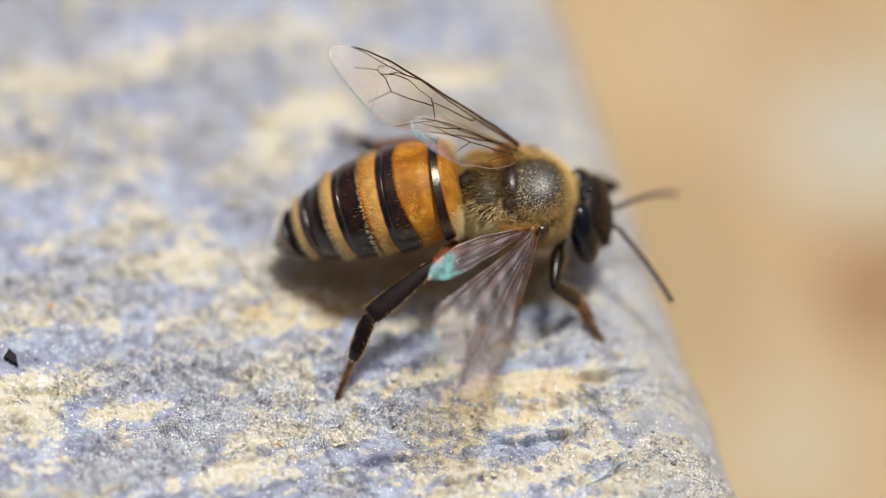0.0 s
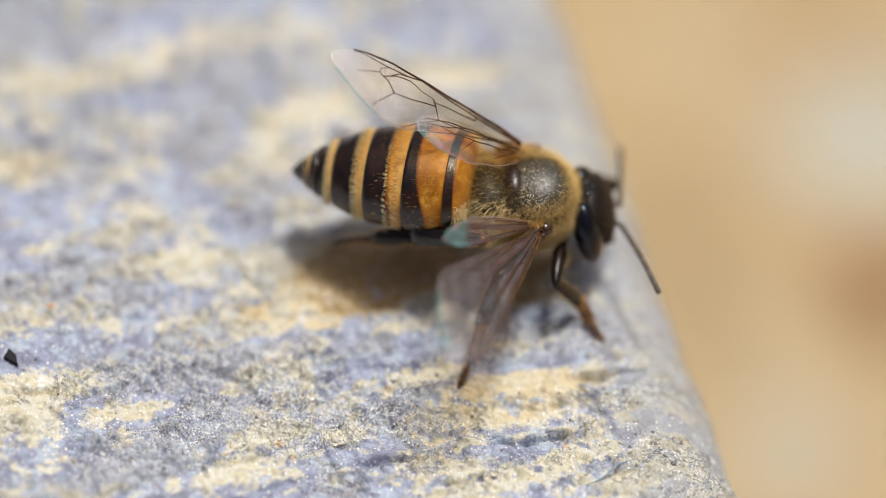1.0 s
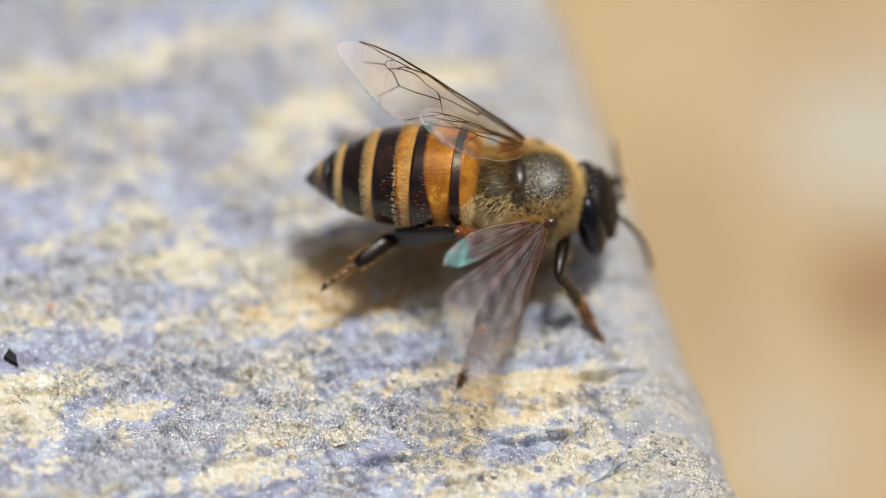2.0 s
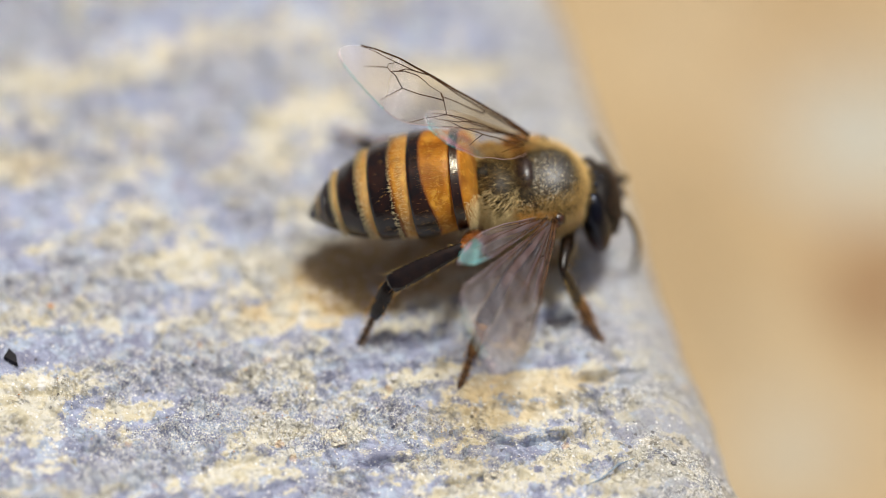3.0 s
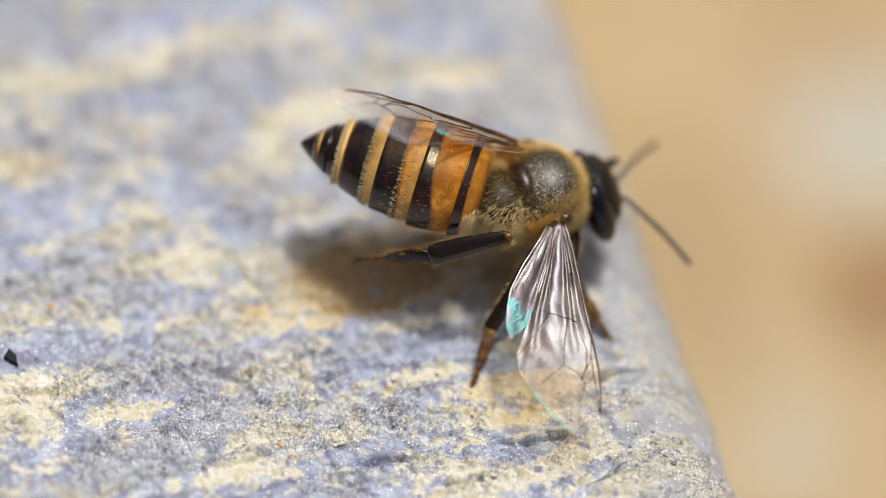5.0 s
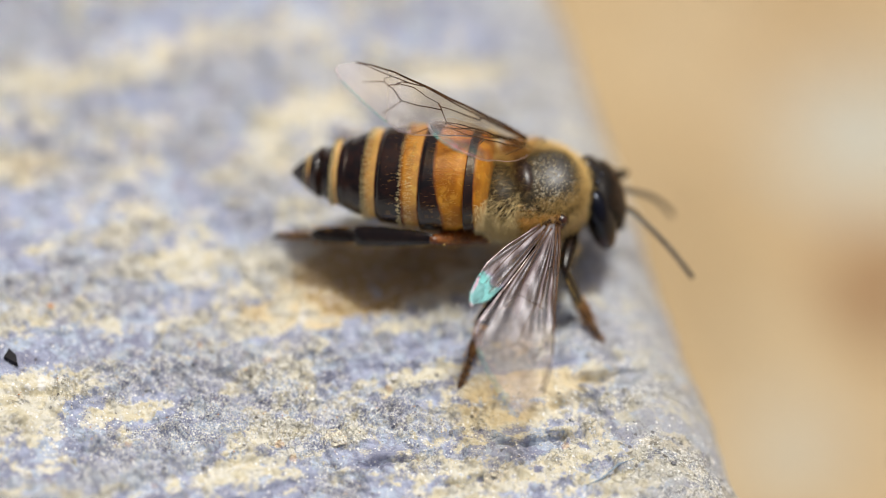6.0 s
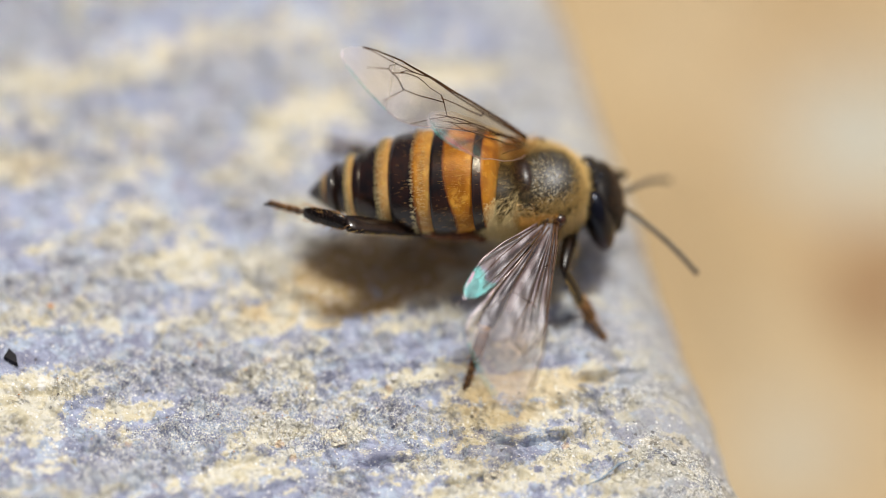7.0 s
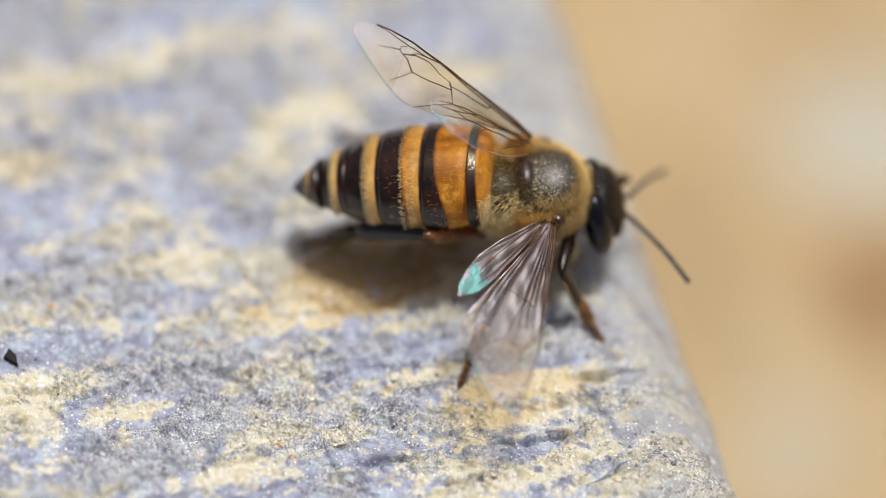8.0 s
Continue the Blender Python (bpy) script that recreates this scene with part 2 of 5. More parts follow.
ANTENNA = chitin_material("antenna_chitin", (0.05, 0.042, 0.032), (0.11, 0.09, 0.07), 0.5)
VEIN = chitin_material("wing_vein", (0.04, 0.017, 0.007), (0.09, 0.04, 0.014), 0.2, 0.25, 0.4)
FACE_FUR = hair_material("brown_fuzz", (0.012, 0.007, 0.004), (0.085, 0.046, 0.020))
FUR = hair_material("golden_fur", (0.28, 0.165, 0.045), (0.90, 0.63, 0.24))
PALE_FUR = hair_material("cream_fur", (0.42, 0.30, 0.11), (0.88, 0.72, 0.38))
DARK_FUR = hair_material("olive_fur", (0.040, 0.025, 0.010), (0.42, 0.27, 0.095))
POLLEN = chitin_material("pollen", (0.72, 0.62, 0.40), (0.92, 0.86, 0.70), 0.4, 0.05)
TAN_FUR = hair_material("tan_fur", (0.30, 0.20, 0.08), (0.80, 0.60, 0.30))
AMBER_FUR = hair_material("amber_fur", (0.42, 0.18, 0.025), (0.66, 0.36, 0.08))
CHIP = chitin_material("black_chip", (0.008, 0.007, 0.009), (0.018, 0.016, 0.020), 0.5, 0.25, 0.0, 0.12)


# ---- numeric noise for the relief ----
def lattice(x, y, seed):
    """Smooth value noise in 0..1 over the arrays x, y (one cell a unit)."""
    xi, yi = np.floor(x).astype(np.int64), np.floor(y).astype(np.int64)
    fx, fy = x - xi, y - yi
    fx, fy = fx * fx * fx * (fx * (fx * 6 - 15) + 10), fy * fy * fy * (fy * (fy * 6 - 15) + 10)

    def corner(a, b):
        h = (a * 374761393 + b * 668265263 + seed * 1442695041) & 0x7FFFFFFF
        h = ((h ^ (h >> 13)) * 1274126177) & 0x7FFFFFFF
        return ((h ^ (h >> 16)) & 0xFFFFF) / 0xFFFFF

    low = corner(xi, yi) * (1 - fx) + corner(xi + 1, yi) * fx
    high = corner(xi, yi + 1) * (1 - fx) + corner(xi + 1, yi + 1) * fx
    return low * (1 - fy) + high * fy


def fbm(x, y, seed, octaves=5, gain=0.5):
    total, amp, norm = 0.0, 1.0, 0.0
    for i in range(octaves):
        total = total + amp * lattice(x * 2.03 ** i + 17.3 * i, y * 2.03 ** i - 9.1 * i, seed + i)
        norm, amp = norm + amp, amp * gain
    return total / norm


def smooth(x, a, b):
    t = np.clip((x - a) / (b - a), 0, 1)
    return t * t * (3 - 2 * t)


def lines(*stretches):
    """Grid lines: (start, end, step) stretches joined end to end."""
    out = [np.arange(a, b, s) for a, b, s in stretches]
    return np.concatenate(out + [np.array([stretches[-1][1]])])


def sheet(name, xs, ys, zs, material, attrs):
    """A grid surface (arrays in millimetres) as one mesh object with float attributes on its points."""
    rows, cols = xs.shape
    co = np.stack([xs, ys, zs], -1).reshape(-1, 3) * MM
    idx = np.arange(rows * cols).reshape(rows, cols)
    quads = np.stack([idx[:-1, :-1], idx[:-1, 1:], idx[1:, 1:], idx[1:, :-1]], -1).reshape(-1, 4)
    me = bpy.data.meshes.new(name)
    me.from_pydata(co, [], quads.tolist())
    for key, values in attrs.items():
        me.attributes.new(key, "FLOAT", "POINT").data.foreach_set("value", np.asarray(values, np.float32).reshape(-1))
    me.polygons.foreach_set("use_smooth", [True] * len(me.polygons))
    me.materials.append(material)
    me.update()
    return new(name, me)


# ---- the stone, a slab with a worn round edge ----
GROUND_Z = -45.0
EDGE_AT, EDGE_WAY = np.array([6.35, 0.0]), np.array([-0.2507, 0.9681])   # a point on the edge, and its run
EDGE_OUT = np.array([0.9681, 0.2507])
EDGE_R = 3.2


def rise(x):
    """How far the top has risen above the bee's footing, away from the edge."""
    return 0.09 * np.log1p(np.exp(-(np.asarray(x, float) + 3.5) / 1.2)) * 1.2


LEAN = 0.782          # how far a rise of one shifts what lies on it, across the view


def scatter_crumbs(x, y, z, chance):
    """Loose mineral crumbs, small jagged grains, lying on the stone where chance is high."""
    draw = np.random.RandomState(5)
    odds = chance.reshape(-1) / chance.sum()
    at = draw.choice(odds.size, 26000, p=odds)
    base = np.array([(1, 0, 0), (0.3, 0.95, 0), (-0.8, 0.6, 0), (-0.8, -0.6, 0), (0.3, -0.95, 0), (0, 0, 0.8), (0, 0, -0.6)])
    tris = np.array([(0, 1, 5), (1, 2, 5), (2, 3, 5), (3, 4, 5), (4, 0, 5), (1, 0, 6), (2, 1, 6), (3, 2, 6), (4, 3, 6), (0, 4, 6)])
    size = 0.0145 * np.exp(np.clip(draw.normal(0, 0.40, at.size), -1.0, 0.8))
    shape = base[None] * draw.uniform(0.6, 1.35, (at.size, 7, 3)) * size[:, None, None]
    way = draw.uniform(0, 2 * math.pi, at.size)
    c, s = np.cos(way)[:, None], np.sin(way)[:, None]
    px = shape[:, :, 0] * c - shape[:, :, 1] * s + x.reshape(-1)[at][:, None] + draw.uniform(-0.03, 0.03, (at.size, 1))
    py = shape[:, :, 0] * s + shape[:, :, 1] * c + y.reshape(-1)[at][:, None] + draw.uniform(-0.03, 0.03, (at.size, 1))
    pz = shape[:, :, 2] + z.reshape(-1)[at][:, None] + 0.3 * size[:, None]
    me = bpy.data.meshes.new("crumbs")
    me.from_pydata(np.stack([px, py, pz], -1).reshape(-1, 3) * MM, [], (tris[None] + 7 * np.arange(at.size)[:, None, None]).reshape(-1, 3).tolist())
    me.materials.append(CRUMB)
    me.update()
    return tagged(new("mineral_crumbs", me), "loose white and cream mineral crumbs on the stone", "grit", kind="stuff")


def stone_slab():
    a = lines((-46.0, -6.0, 2.0), (-6.0, -3.5, 0.2), (-3.5, 25.0, 0.055), (25.0, 40.0, 0.4), (40.0, 90.0, 2.5))
    b = lines((-80.0, -24.0, 2.5), (-24.0, -15.0, 0.4), (-15.0, 17.0, 0.055), (17.0, 26.0, 0.4), (26.0, 90.0, 2.5))
    aa, bb = np.meshgrid(a, b, indexing="ij")
    # aa runs over the section: below -arc the side wall, then the round, then the flat top
    arc = EDGE_R * math.pi / 2
    turn = np.clip((aa + arc) / EDGE_R, 0, math.pi / 2)
    inward = np.where(aa > 0, aa + EDGE_R, EDGE_R * (1 - np.cos(turn)))
    height = np.where(aa > 0, 0.0, EDGE_R * (np.sin(turn) - 1)) + np.minimum(aa + arc, 0)
    wave = (fbm(bb / 7.0, aa * 0 + 3.3, 5, 4) - 0.5) * 0.7 * smooth(-aa, -8, 1)
    x = EDGE_AT[0] + EDGE_WAY[0] * bb - EDGE_OUT[0] * (inward - 0.65 - wave)
    y = EDGE_AT[1] + EDGE_WAY[1] * bb - EDGE_OUT[1] * (inward - 0.65 - wave)
    up = rise(np.maximum(x, -40.0)) * smooth(-np.abs(bb), -70, -40)
    level, y = y, y + LEAN * up
    # streaks run slightly away from the viewer towards the edge
    u, v = x * 0.982 + y * 0.19, -x * 0.19 + y * 0.982
    warp = (fbm(u / 3.0, v / 3.0, 40, 3) - 0.5) * 2.0
    broad = fbm(u / 4.6 + warp * 0.5, v / 2.0 + warp * 0.4, 11, 6, 0.55)
    small = fbm(u / 1.1, v / 0.6, 21, 5, 0.6)
    streak = fbm(u / 6.5 + warp * 0.3, v / 0.9 + warp * 0.5, 15, 4)
    stain_shade = (broad - 0.5) * 1.8 + (small - 0.5) * 1.4 + (streak - 0.5) * 1.1 + 0.36
    ochre_shade = fbm(u / 1.6, v / 1.0, 61, 4) * 0.9
    for cx, cy, rx, ry, amount, warm in STAINS_AND_SHADE:
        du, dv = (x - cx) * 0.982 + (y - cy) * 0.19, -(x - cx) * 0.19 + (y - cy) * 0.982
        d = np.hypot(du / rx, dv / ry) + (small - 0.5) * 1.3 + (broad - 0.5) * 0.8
        stain_shade = stain_shade + amount * smooth(d, 1.25, 0.5)
        ochre_shade = ochre_shade + warm * smooth(d, 1.2, 0.4)
    for cx, cy, rx, ry, amount in SLATES:
        du, dv = (x - cx) * 0.982 + (y - cy) * 0.19, -(x - cx) * 0.19 + (y - cy) * 0.982
        d = np.hypot(du / rx, dv / ry) + (small - 0.5) * 1.3 + (broad - 0.5) * 0.8
        stain_shade = stain_shade - amount * smooth(d, 1.25, 0.5)
    relief = (broad - 0.5) * 0.45 + (small - 0.5) * 0.16
    ledge = fbm(u / 5.0 + warp * 0.4, v / 1.5 + warp * 0.3, 17, 3)
    relief = relief + 0.15 * smooth(ledge, 0.47, 0.50) + 0.13 * smooth(ledge, 0.60, 0.63) - 0.12
    pits = fbm(u / 0.35, v / 0.28, 31, 3)
    relief = relief - 0.10 * smooth(pits, 0.62, 0.78) + 0.05 * smooth(pits, 0.40, 0.25)
    for cx, cy, half, deep in CREVICES:
        du, dv = (x - cx) * 0.982 + (y - cy) * 0.19, -(x - cx) * 0.19 + (y - cy) * 0.982
        dv = dv + (small - 0.5) * 0.5 + (warp - 0.0) * 0.12
        inside = smooth(-np.abs(du), -half, -half * 0.5)
        relief = relief - 4.0 * deep * np.exp(-(dv / 0.07) ** 2) * inside + 0.9 * deep * np.exp(-((dv - 0.2) / 0.14) ** 2) * inside
    crust = fbm(x / 0.16, y / 0.16, 71, 3, 0.6)
    grit = fbm(u / 2.6 + warp * 0.4, v / 1.1 + warp * 0.3, 75, 4, 0.6) * 1.3 - 0.12
    grit = grit - 0.3 * smooth(ochre_shade, 1.2, 1.7) - 0.3 * smooth(np.hypot((x - 1.9) / 2.2, (y + 6.1) / 0.9), 1.3, 0.5)
    loose = smooth(grit, 0.50, 0.70)
    relief = relief + 0.10 * (crust - 0.5) * smooth(stain_shade, 0.2, 0.7) + (0.06 + 0.11 * loose) * (crust - 0.5)
    nodule = fbm(x / 0.42, y / 0.42, 83, 3)
    relief = relief + 0.22 * smooth(nodule, 0.48, 0.70) * smooth(grit, 0.30, 0.60)
    relief = relief * (1 - 0.75 * smooth(-aa, -0.5, 2.0))
    for cx, cy, r in ((-8.3, -7.0, 0.24), (2.4, -8.4, 0.22), (-10.6, -7.6, 0.2)):
        d = np.hypot(x - cx, (y - cy)) + (crust - 0.5) * 0.16
        relief = relief + 0.16 * np.exp(-((d - r) / 0.07) ** 2) + 0.12 * np.exp(-((d - 0.55 * r) / 0.05) ** 2) - 0.45 * np.exp(-(d / (0.28 * r)) ** 2)
    worn = smooth(-aa + (broad - 0.5) * 3.0, -1.8, 1.2)
    relief = relief * smooth(aa, -46, -30) * smooth(-np.abs(bb), -70, -40)
    near = sum(np.exp(-((np.hypot(x - cx, y - cy) - r * 0.6) / (0.6 * r)) ** 2) for cx, cy, r in RINGS)
    x, y = x + EDGE_OUT[0] * np.cos(turn) * relief, level + EDGE_OUT[1] * np.cos(turn) * relief
    z = height + up + relief * np.sin(turn)
    z[-1, :], z[:, 0], z[:, -1] = GROUND_Z - 1, GROUND_Z - 1, GROUND_Z - 1
    z[0, :] = GROUND_Z - 1
    scatter_crumbs(x, y, z, 1.5 * near + np.where((aa > -1.0) & (y > -11.0) & (y < 4.0) & (x > -15.5), (smooth(grit, 0.38, 0.66) + 0.10) * (0.12 + 0.88 * smooth(-aa, -1.0, -3.5)), 0.0))
    ob = sheet("stone_slab", x, y, z, STONE, {"stain_shade": stain_shade, "ochre_shade": ochre_shade, "grit": grit, "worn": worn})
    return tagged(ob, "weathered violet-grey stone slab with cream mineral crust and a worn edge", "stone", kind="structure")


# centre, half length, half width, strength and warmth of the larger mineral patches and of the bee's painted shade
STAINS_AND_SHADE = [
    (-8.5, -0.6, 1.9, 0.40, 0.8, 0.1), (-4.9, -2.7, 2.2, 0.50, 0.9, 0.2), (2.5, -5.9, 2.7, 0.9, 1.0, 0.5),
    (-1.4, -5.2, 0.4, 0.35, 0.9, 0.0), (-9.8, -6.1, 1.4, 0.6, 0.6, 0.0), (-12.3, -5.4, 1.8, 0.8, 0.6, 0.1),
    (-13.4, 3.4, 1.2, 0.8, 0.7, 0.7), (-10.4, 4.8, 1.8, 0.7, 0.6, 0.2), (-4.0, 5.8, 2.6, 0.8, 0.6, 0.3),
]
STAINS_AND_SHADE += [
    # second and third: ochre stone, browned to carry the bee's shadow
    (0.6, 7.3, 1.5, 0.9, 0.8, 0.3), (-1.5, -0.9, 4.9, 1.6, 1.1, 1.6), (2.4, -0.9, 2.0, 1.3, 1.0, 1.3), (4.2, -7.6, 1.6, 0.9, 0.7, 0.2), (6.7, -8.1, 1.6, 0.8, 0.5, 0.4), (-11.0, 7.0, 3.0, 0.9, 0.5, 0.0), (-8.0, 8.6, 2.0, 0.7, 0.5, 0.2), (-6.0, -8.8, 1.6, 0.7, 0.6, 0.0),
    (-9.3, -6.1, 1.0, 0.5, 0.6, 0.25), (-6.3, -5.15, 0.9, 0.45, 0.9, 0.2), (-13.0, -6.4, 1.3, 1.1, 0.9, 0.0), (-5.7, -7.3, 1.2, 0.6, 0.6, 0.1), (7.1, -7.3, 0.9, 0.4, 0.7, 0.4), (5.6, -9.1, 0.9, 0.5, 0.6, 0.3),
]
RINGS = [(-3.34, -7.45, 0.30), (1.55, -8.9, 0.26), (-4.73, -6.44, 0.2)]    # wrinkled rings of crust round a pit painted dark
CREVICES = [(2.9, -7.45, 1.6, 0.16), (5.0, -4.95, 1.4, 0.12), (-1.4, -8.15, 1.3, 0.12), (-12.9, -5.7, 1.3, 0.04), (-4.3, -4.4, 1.2, 0.08), (0.8, -8.9, 1.0, 0.10)]
SLATES = [
    (-8.1, -5.1, 2.0, 0.6, 0.7), (-8.0, -7.4, 1.8, 0.6, 0.5), (-2.0, -3.9, 2.2, 0.5, 1.0), (1.9, -7.9, 2.2, 0.4, 0.6),
    (-7.0, 2.1, 2.4, 0.7, 0.5), (-12.4, 2.0, 1.6, 0.6, 0.4), (-6.5, -9.6, 2.0, 0.6, 0.5), (-9.5, -1.6, 1.4, 0.5, 0.4),
    (-9.8, -8.4, 2.2, 0.8, 0.8), (-2.9, -9.6, 1.6, 0.6, 0.6), (-7.5, -6.3, 1.2, 0.45, 0.7), (-1.6, -6.3, 1.3, 0.5, 0.5), (0.7, -4.3, 1.5, 0.5, 0.9), (-6.6, 0.3, 1.5, 0.6, 0.5), (3.6, -4.0, 1.0, 0.4, 0.5), (-1.8, -4.7, 2.4, 0.7, 0.8),
]
stone_slab()


def ground_sheet():
    g = lines((-90000.0, -900.0, 9900.0), (-900.0, -100.0, 80.0), (-100.0, 0.0, 1.5), (0.0, 60.0, 0.4), (60.0, 140.0, 1.5), (140.0, 940.0, 80.0), (940.0, 90000.0, 9900.0))
    x, y = np.meshgrid(g, g, indexing="ij")
    z = GROUND_Z + (fbm(x / 16, y / 16, 91, 5) - 0.5) * 7.0 * smooth(-np.hypot(x, y), -400, -120)
    dark, pale = np.zeros_like(x), np.zeros_like(x)
    for cx, cy, r, amount in ((17.8, 31.2, 2.1, 1.0), (16.0, 33.4, 1.5, 0.5), (15.4, 47.0, 2.2, 0.3), (17.2, 25.0, 1.2, 0.35), (12.5, 40.0, 2.0, 0.2)):
        dark = dark + amount * smooth(np.hypot(x - cx, y - cy) / r + (fbm(x / 2, y / 2, 95, 3) - 0.5), 1.3, 0.4)
    for cx, cy, r, amount in ((17.8, 42.0, 4.4, 1.1), (16.4, 38.4, 2.6, 0.6), (14.0, 24.2, 2.4, 0.6), (12.6, 28.5, 1.6, 0.25), (11.2, 46.0, 2.0, 0.3)):
        pale = pale + amount * smooth(np.hypot(x - cx, y - cy) / r + (fbm(x / 2, y / 2, 96, 3) - 0.5), 1.3, 0.4)
    ob = sheet("ground", x, y, z, GROUND, {"dark": dark, "pale": pale})
    return tagged(ob, "sandy tan ground far below the stone", "ground", kind="structure")


ground_sheet()


# ---- shapes for the small things, in millimetres ----
class Shape:
    """Points, faces, a material slot a face and two floats a point."""

    def __init__(self):
        self.v, self.f, self.slot, self.one, self.two = [], [], [], [], []

    def add(self, verts, faces, slot=0, one=None, two=None):
        base = len(self.v)
        self.v.extend([tuple(p) for p in verts])
        self.f.extend([tuple(base + i for i in q) for q in faces])
        self.slot.extend([slot] * len(faces))
        self.one.extend(one if one is not None else [0.0] * len(verts))
        self.two.extend(two if two is not None else [0.0] * len(verts))

    def rings(self, rings, slot=0, one=None, two=None, caps=True):
        """Closed rings of equal count, joined; one and two: a float a ring, or a list a ring."""
        n, verts, faces = len(rings[0]), [p for r in rings for p in r], []
        for i in range(len(rings) - 1):
            for j in range(n):
                k = (j + 1) % n
                faces.append((i * n + j, i * n + k, (i + 1) * n + k, (i + 1) * n + j))
        if caps:
            faces.append(tuple(range(n - 1, -1, -1)))
            faces.append(tuple((len(rings) - 1) * n + j for j in range(n)))

        def spread(values):
            if values is None:
                return None
            return [x for val in values for x in (val if hasattr(val, "__len__") else [val] * n)]
        self.add(verts, faces, slot, spread(one), spread(two))

    def blob(self, c, r, seg=28, ring=18, slot=0, bend=None):
        """An ellipsoid; bend(p) may reshape its unit points."""
        out = []
        for i in range(ring + 1):
            th = math.pi * (0.002 + 0.996 * i / ring)
            loop = []
            for j in range(seg):
                ph = 2 * math.pi * j / seg
                p = Vector((math.sin(th) * math.cos(ph), math.sin(th) * math.sin(ph), math.cos(th)))
                p = bend(p) if bend else p
                loop.append((c[0] + r[0] * p.x, c[1] + r[1] * p.y, c[2] + r[2] * p.z))
            out.append(loop[::-1])
        self.rings(out, slot)

    def tube(self, path, radii, seg=10, slot=0, flat=1.0, side=Vector((0, 0, 1))):
        """A tube along a path; flat squeezes it across side."""
        pts, out = [Vector(p) for p in path], []
        for i, p in enumerate(pts):
            d = (pts[min(i + 1, len(pts) - 1)] - pts[max(i - 1, 0)]).normalized()
            s = side if abs(d.dot(side)) < 0.97 else Vector((0, 1, 0))
            a = d.cross(s).normalized()
            b = a.cross(d).normalized()
            r = radii[i] if hasattr(radii, "__len__") else radii
            out.append([p + a * (r * flat * math.cos(2 * math.pi * j / seg)) + b * (r * math.sin(2 * math.pi * j / seg)) for j in range(seg)])
        self.rings(out, slot)

    def hair(self, p, d, length, width, slot=0, sag=0.0):
        """One hair, a bent three-sided spike."""
        d = Vector(d).normalized()
        a = d.orthogonal().normalized()
        b = d.cross(a)
        p = Vector(p)
        mid = p + d * (length * 0.55)
        tip = p + d * length + Vector((0, 0, -sag * length))
        ring = [a, -0.5 * a + 0.87 * b, -0.5 * a - 0.87 * b]
        verts = [p + q * width for q in ring] + [mid + q * (width * 0.75) for q in ring] + [tip]
        faces = [(0, 1, 4, 3), (1, 2, 5, 4), (2, 0, 3, 5), (3, 4, 6), (4, 5, 6), (5, 3, 6)]
        self.add(verts, faces, slot, [0, 0, 0, 0.5, 0.5, 0.5, 1.0])


def part(name, shape, materials, parent, label="", names=("tip", "two"), at=None, kind=""):
    """Links a shape as one mesh object under a thing or a part; at: its pose under the parent."""
    me = bpy.data.meshes.new(name)
    me.from_pydata([(x * MM, y * MM, z * MM) for x, y, z in shape.v], [], shape.f)
    for key, values in zip(names, (shape.one, shape.two)):
        me.attributes.new(key, "FLOAT", "POINT").data.foreach_set("value", values)
    me.polygons.foreach_set("material_index", shape.slot)
    me.polygons.foreach_set("use_smooth", [True] * len(shape.f))
    for m in materials if isinstance(materials, (list, tuple)) else [materials]:
        me.materials.append(m)
    me.update()
    ob = new(name, me)
    ob.parent = parent
    if at is not None:
        ob.matrix_basis = at
    return tagged(ob, label, kind=kind)


def place(p, rx=0, ry=0, rz=0):
    """A pose from millimetres and degrees."""
    return pose(p[0] * MM, p[1] * MM, p[2] * MM, rx, ry, rz)


def aim(a, b, up=(0, 0, 1)):
    """The pose at a whose x axis runs to b and whose z axis lies towards up (millimetres)."""
    a, b, up = Vector(a), Vector(b), Vector(up)
    x = (b - a).normalized()
    y = up.cross(x)
    y = y.normalized() if y.length > 1e-6 else x.orthogonal().normalized()
    z = x.cross(y)
    m = Matrix((x, y, z)).transposed().to_4x4()
    m.translation = a * MM
    return m


rng = random.Random(7)


